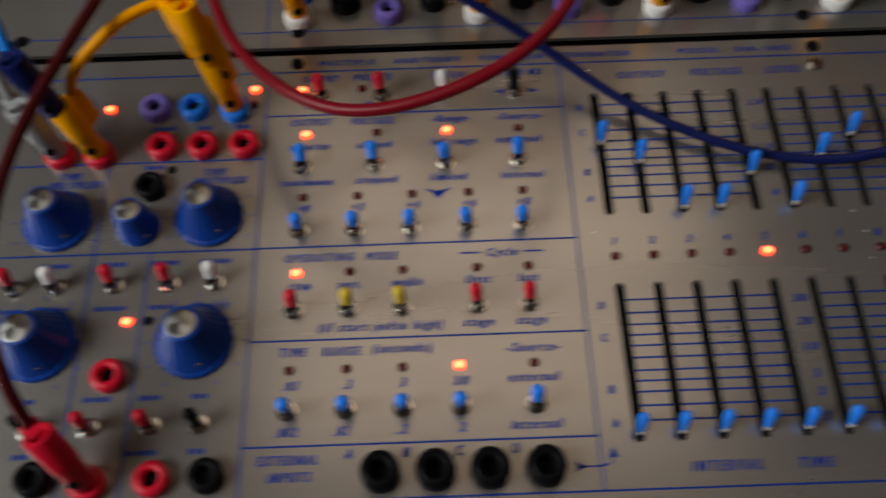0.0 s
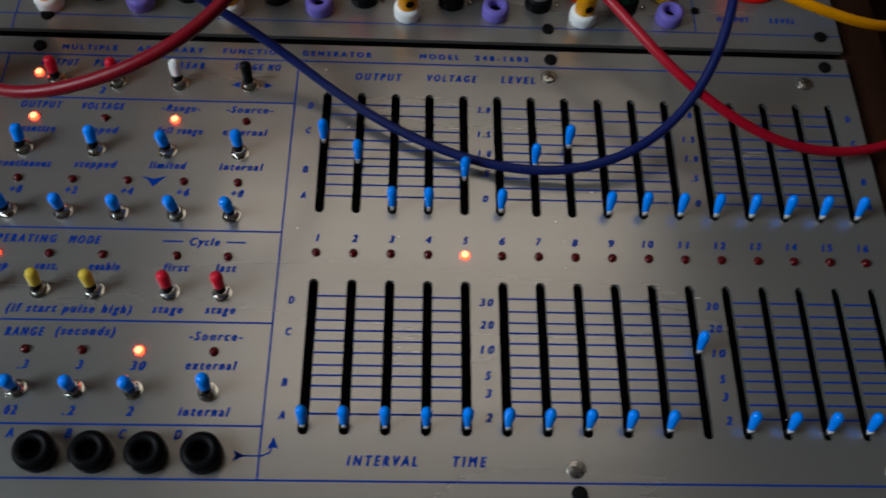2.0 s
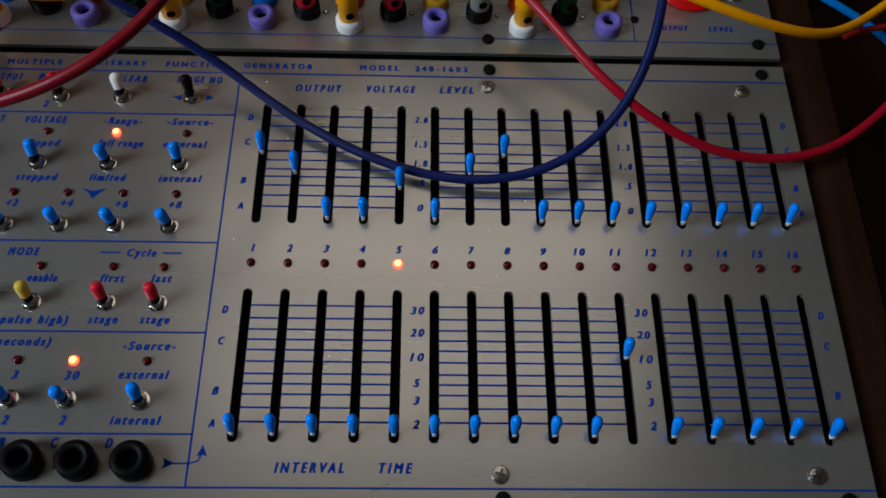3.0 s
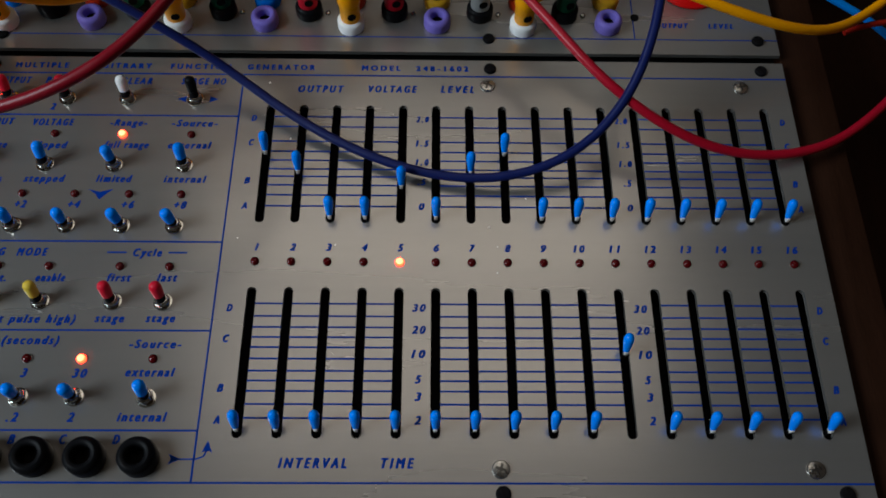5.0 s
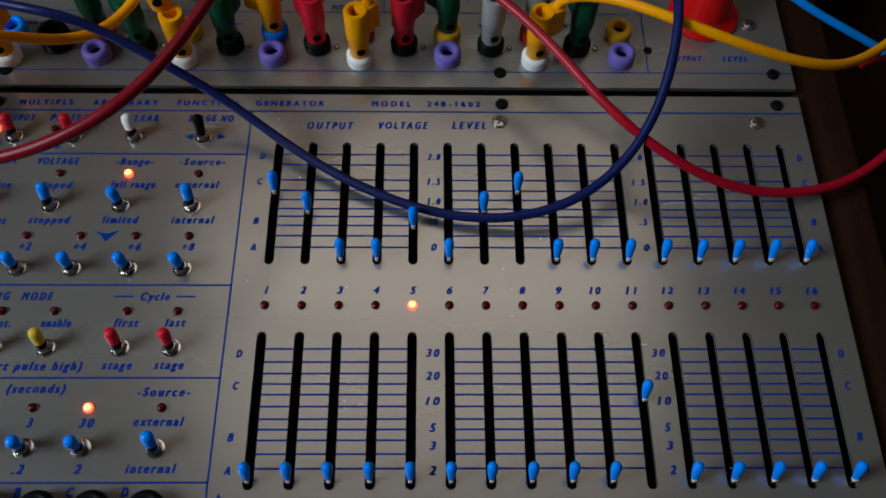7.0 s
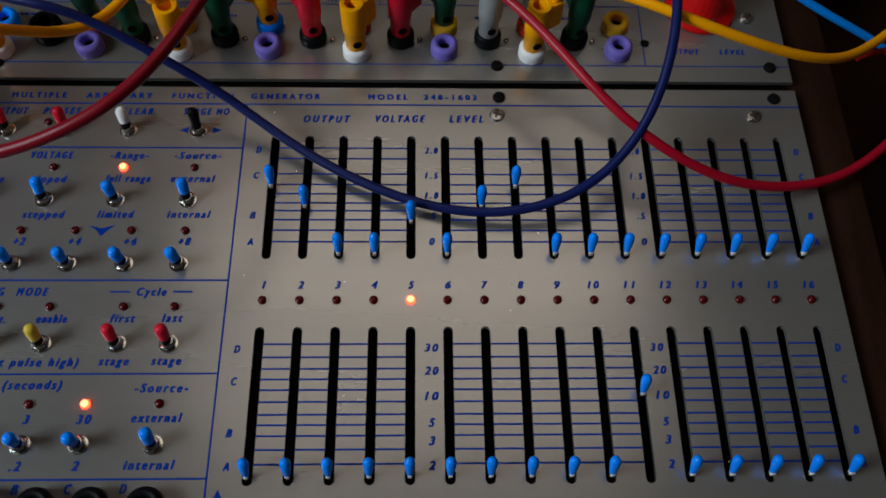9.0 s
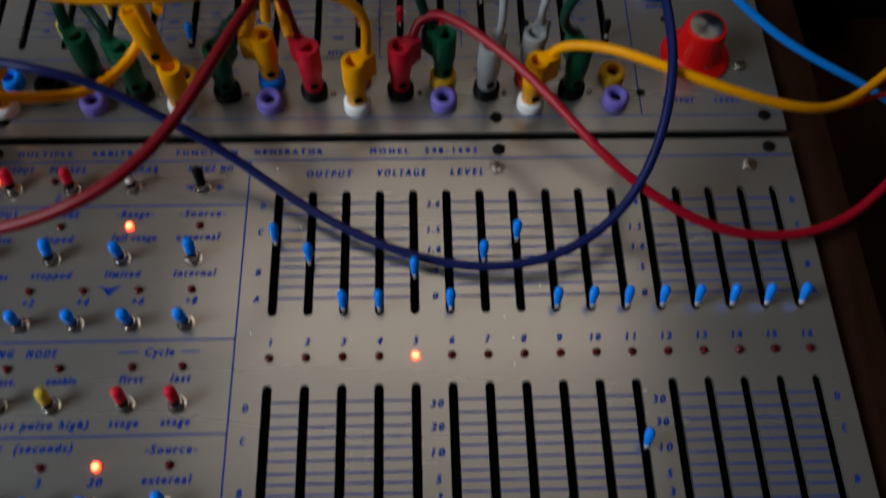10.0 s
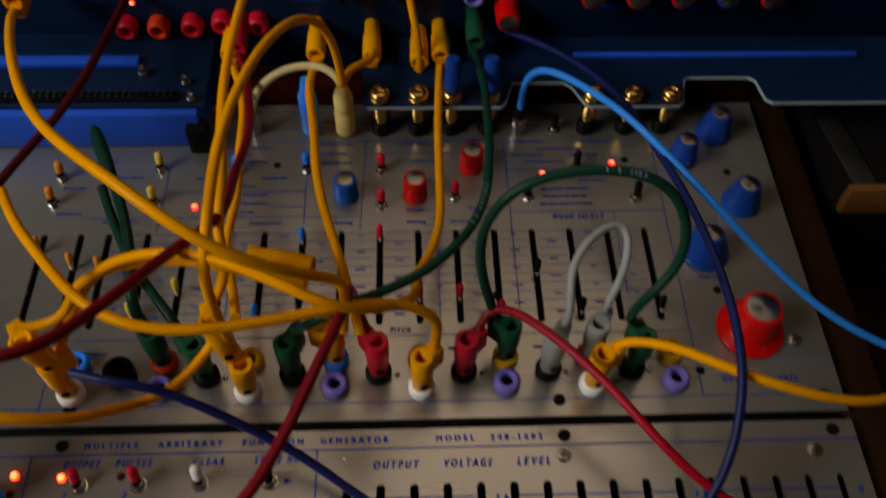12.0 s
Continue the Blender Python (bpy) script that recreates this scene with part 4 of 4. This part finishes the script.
wire(c, [b2, (b2[0] + 2, b2[1] + 2, b2[2] + 10), (-118, 66, 74)] + [(-102, 63, 65), (-88, 71, 55), (-80, 80, 43), (-71, 87, 33), (-58, 98, 28), (-50, 112, 31), (-46, 111, 40)][1:], WIRE_AMBER)
c = cable("amber patch cable arching between red and blue jacks")
a = plug(c, -178.6, 46.4, 4, "amber", 60, (-6, -10))
b2 = plug(c, -131.0, 66.8, 17, "amber", 170, (-10, -10))
wire(c, [a, (a[0], a[1] + 2, a[2] + 7), (-164, 66, 44), (-153, 73, 46), (-142, 77, 46), (b2[0] - 1, b2[1] + 3, b2[2] + 5), b2], WIRE_AMBER)
c = cable("gray plug with a gray lead running off to one side")
a = plug(c, -192.7, 46.7, 4, "gray", 130, (-6, -10))
wire(c, [a, (a[0] - 3, a[1] + 5, 40), (-212, 90, 44), (-222, 130, 30), (-224, 170, 14)], WIRE_GRAY)
c = cable("blue stackable plug on a short blue lead")
a = plug(c, -183.8, 48.0, 27, "blue", 120, (-6, -12))
wire(c, [a, (a[0] - 4, a[1] + 12, 66), (-204, 92, 62), (-214, 130, 40), (-216, 170, 20)], WIRE_SKY)
c = cable("dark red patch cable running up beside the royal blue knobs")
e = plug(c, -165.5, -69.3, 4, "red", 140, (-22, -16))
wire(c, [(-100, 312, 52)] + [(-107, 284, 50), (-111, 250, 51), (-119, 210, 52), (-137, 173, 53), (-149, 126, 53), (-162, 76, 52), (-183, 27, 50), (-188, -18, 45), (-179, -49, 38), (-164, -65, 31)][:-1] + [e], WIRE_DARK_RED)
c = cable("amber patch cable linking two rear plugs")
wire(c, [(9, 272, 31), (9, 262, 33), (3, 254, 38), (-4, 250, 36), (-5.5, 247, 30)], WIRE_AMBER, 1.9)
plug(c, 8, 292, 29, "amber", -90, (90, 0))
c = cable("amber patch cable dropping in from above")
wire(c, [(22, 300, 96), (24, 285, 70), (28, 274, 50), (31, 268, 36), (31, 266, 22)], WIRE_AMBER)
plug(c, 31, 290, 27, "amber", -90, (90, 0))
c = cable("cream patch cable arching behind the yellow cables")
wire(c, [(-49.7, 247, 12), (-49, 248, 24), (-38, 254, 33), (-22, 257, 36), (-9, 252, 37), (-5.6, 247, 30)], WIRE_CREAM, 1.9)
bm = bmesh.new()
lathe(bm, [(3.2, 0), (3.4, 6), (2.6, 9), (2.4, 13)], 16)
part("metal_plug", bm, CHROME, c, "small nickel plug", at_mm(-49.7, 247, 1))
c = cable("blue straight plug standing at the module's far edge")
bm = bmesh.new()
lathe(bm, [(4.0, 0), (4.6, 0.5), (4.8, 14), (4.6, 24), (3.2, 27), (2.2, 34)], 18)
part("plug", bm, BLUE, c, "sky blue straight plug", at_mm(-22.5, 247, 1))

# ---- rear board and rear panel ----
shelf = root("adapter_board", "dark blue circuit board standing on gold posts", "circuit board")
outline = [(5.8, 241.8), (69.5, 241.8), (72.0, 244.5), (76, 258), (101, 258), (105, 255), (110, 244), (112.5, 241.9), (155.5, 241.9), (158.0, 244.4), (161, 259), (164, 261), (194, 261), (197, 258.5), (199, 246), (202, 243.6), (300, 243.6), (300, 290), (3, 290), (3, 244.6)]
part("board", plate(outline, [], 20.4, 22.0), PCB, shelf)
for (x0, y0), (x1, y1) in zip(outline[:16], outline[1:17]):
    bm = bmesh.new()
    d = Vector((x1 - x0, y1 - y0, 0))
    box(bm, 0, d.length, -0.35, -0.02, 20.3, 22.1, Matrix.Translation((x0, y0, 0)) @ Matrix.Rotation(math.atan2(d.y, d.x), 4, "Z"))
    part("board_edge", bm, PCB_EDGE, shelf)
for x in (11.8, 30.0, 46.2, 64.4, 113.8, 133.4, 152.1):
    bm = bmesh.new()
    lathe(bm, [(2.6, 4), (2.9, 8), (3.0, 11), (3.7, 11.6), (3.8, 14), (3.5, 18), (3.4, 20.3)], 18)
    lathe(bm, [(4.7, 22.1), (4.9, 22.5), (4.9, 23.3), (4.4, 23.6), (4.9, 24.1), (5.1, 25.1), (4.8, 26.3), (4.0, 27.2), (2.6, 27.8), (2.0, 27.7), (1.6, 27.0), (0.1, 26.6)], 20)
    part("gold_post", bm, GOLD, shelf, "gold plated banana post", at_mm(x, 247.2))
bm = bmesh.new()
box(bm, 108, 252, 274, 276.4, 22.1, 24.4, bevel=0.3)
part("connector_strip", bm, BLUE_PANEL, shelf, "bright blue connector strip")
for x in (46.2, 64.4):
    bm = bmesh.new()
    lathe(bm, [(4.1, 0), (4.3, 0.5), (4.0, 8), (3.7, 15), (3.2, 16.5), (0.2, 17)], 16)
    part("post_cap", bm, KNOB_BLUE, shelf, "blue plastic cap", at_mm(x, 247.6, 28.2, -12))

unit = root("blue_unit", "bright blue enamelled unit with a pin header on top", "electronic unit")
bm = bmesh.new()
box(bm, -228, -73.5, 237, 290, 1.0, 22.5, bevel=0.6)
part("housing", bm, BLUE_PANEL, unit)
bm = bmesh.new()
box(bm, -229, -70, 241, 291, 22.6, 24.2, bevel=0.2)
part("board", bm, PCB, unit, "dark blue circuit board")
bm = bmesh.new()
box(bm, -229, -82, 243.5, 249, 24.3, 26.0, bevel=0.2)
part("pin_header", bm, BLACK, unit, "black pin header")
for k in range(46):
    for r in (0, 1):
        bm = bmesh.new()
        box(bm, -0.45, 0.45, -0.45, 0.45, 0, 1.6)
        part("pin", bm, CHROME, unit, "", at_mm(-227 + k * 3.15, 245.0 + 2.5 * r, 26.0))
bm = bmesh.new()
box(bm, -228, -104, 266, 272, 24.3, 27.5, bevel=0.4)
part("connector_strip", bm, BLUE_PANEL, unit, "bright blue connector strip")
for x, y in [(-76, 245), (-101, 262), (-80, 256)]:
    bm = bmesh.new()
    lathe(bm, [(2.6, 0), (2.6, 1.8), (1.6, 2.4), (1.4, 5), (0.8, 5.2)], 14)
    part("stand_off", bm, CHROME, unit, "nickel stand-off", at_mm(x, y, 24.2))
bm = bmesh.new()
box(bm, -79.5, -70, 232, 240, 1, 17, bevel=0.6)
part("connector", bm, BLACK, unit, "black plastic connector")

rear = root("rear_panel", "dark blue upright synthesizer panel with red knobs", "synthesizer module")
bm = bmesh.new()
box(bm, -260, 300, 292, 295, 1, 150, bevel=0.5)
part("faceplate", bm, PCB, rear)
FACE = Matrix.Rotation(radians(90), 4, "X")


def on_rear(ob, x, z):
    ob.matrix_basis = at_mm(x, 292, z) @ FACE @ Matrix.Scale(ob.scale[0], 4)
    return ob


for x, z, m_, cname in [(74, 42, KNOB_RED, "red"), (113, 56, KNOB_RED, "red"), (134.5, 56, KNOB_RED, "red"), (156, 56, KNOB_RED, "red"), (178, 56, KNOB_BLUE, "royal blue"), (199, 56, KNOB_RED, "red")]:
    on_rear(knob(rear, 0, 0, m_, cname, 6.2, 6.0, 5.7, 15), x, z)
for x, z, cname in [(-96.5, 30, "vermilion"), (-80, 31, "red"), (-65, 33, "red"), (-48, 32, "red"), (-112, 30, "red"), (24, 52, "black"), (-4, 52, "black"), (57.5, 50, "violet")]:
    on_rear(jack(rear, 0, 0, cname), x, z)
on_rear(led(rear, 0, 0, True, "red"), -107, 43)
for x, w, z in [(-140, 20, 44), (-90, 14, 50), (-30, 16, 44), (20, 12, 62), (120, 18, 40), (160, 18, 40), (200, 14, 40), (-60, 18, 20)]:
    on_rear(stroke(rear, 0, 0, w, 0, 1.6, "illegible_lettering"), x, z)

# ---- things beside the cabinet ----
rack = root("side_stand", "dark stand with a light oak edge beside the cabinet", "stand", 0, 0, -62)
bm = bmesh.new()
box(bm, 234, 420, 206, 330, 0, 50, bevel=1)
part("body", bm, INSIDE, rack)
bm = bmesh.new()
box(bm, 236, 420, 202.5, 207, 48, 66, bevel=0.6)
part("oak_edge", bm, OAK, rack, "light oak front edge")
bm = bmesh.new()
box(bm, 238, 420, 262, 276, 50, 60, bevel=0.6)
part("metal_strip", bm, RAIL, rack, "dull black metal strip")

bm = bmesh.new()
box(bm, -6, 6, -45, 45, 50.1, 51.6, Matrix.Translation((250, 250, 0)) @ Matrix.Rotation(radians(8), 4, "Z"), bevel=0.4)
part("gray_strip", bm, GRAY_METAL, rack, "dull gray metal strip")

# ---- dust on the panel ----
random.seed(11)
bm = bmesh.new()
for k in range(12):
    x, y, r = random.uniform(-10, 195), random.uniform(-70, 80), random.uniform(0.12, 0.3)
    lathe(bm, [(r, 0.03), (r * 0.7, r * 0.8), (r * 0.1, r)], 6, m=Matrix.Translation((x, y, 0)))
tagged(new("dust", mesh_of("dust", bm, WHITE)), "a few pale specks of dust on the metal", "dust", kind="stuff")
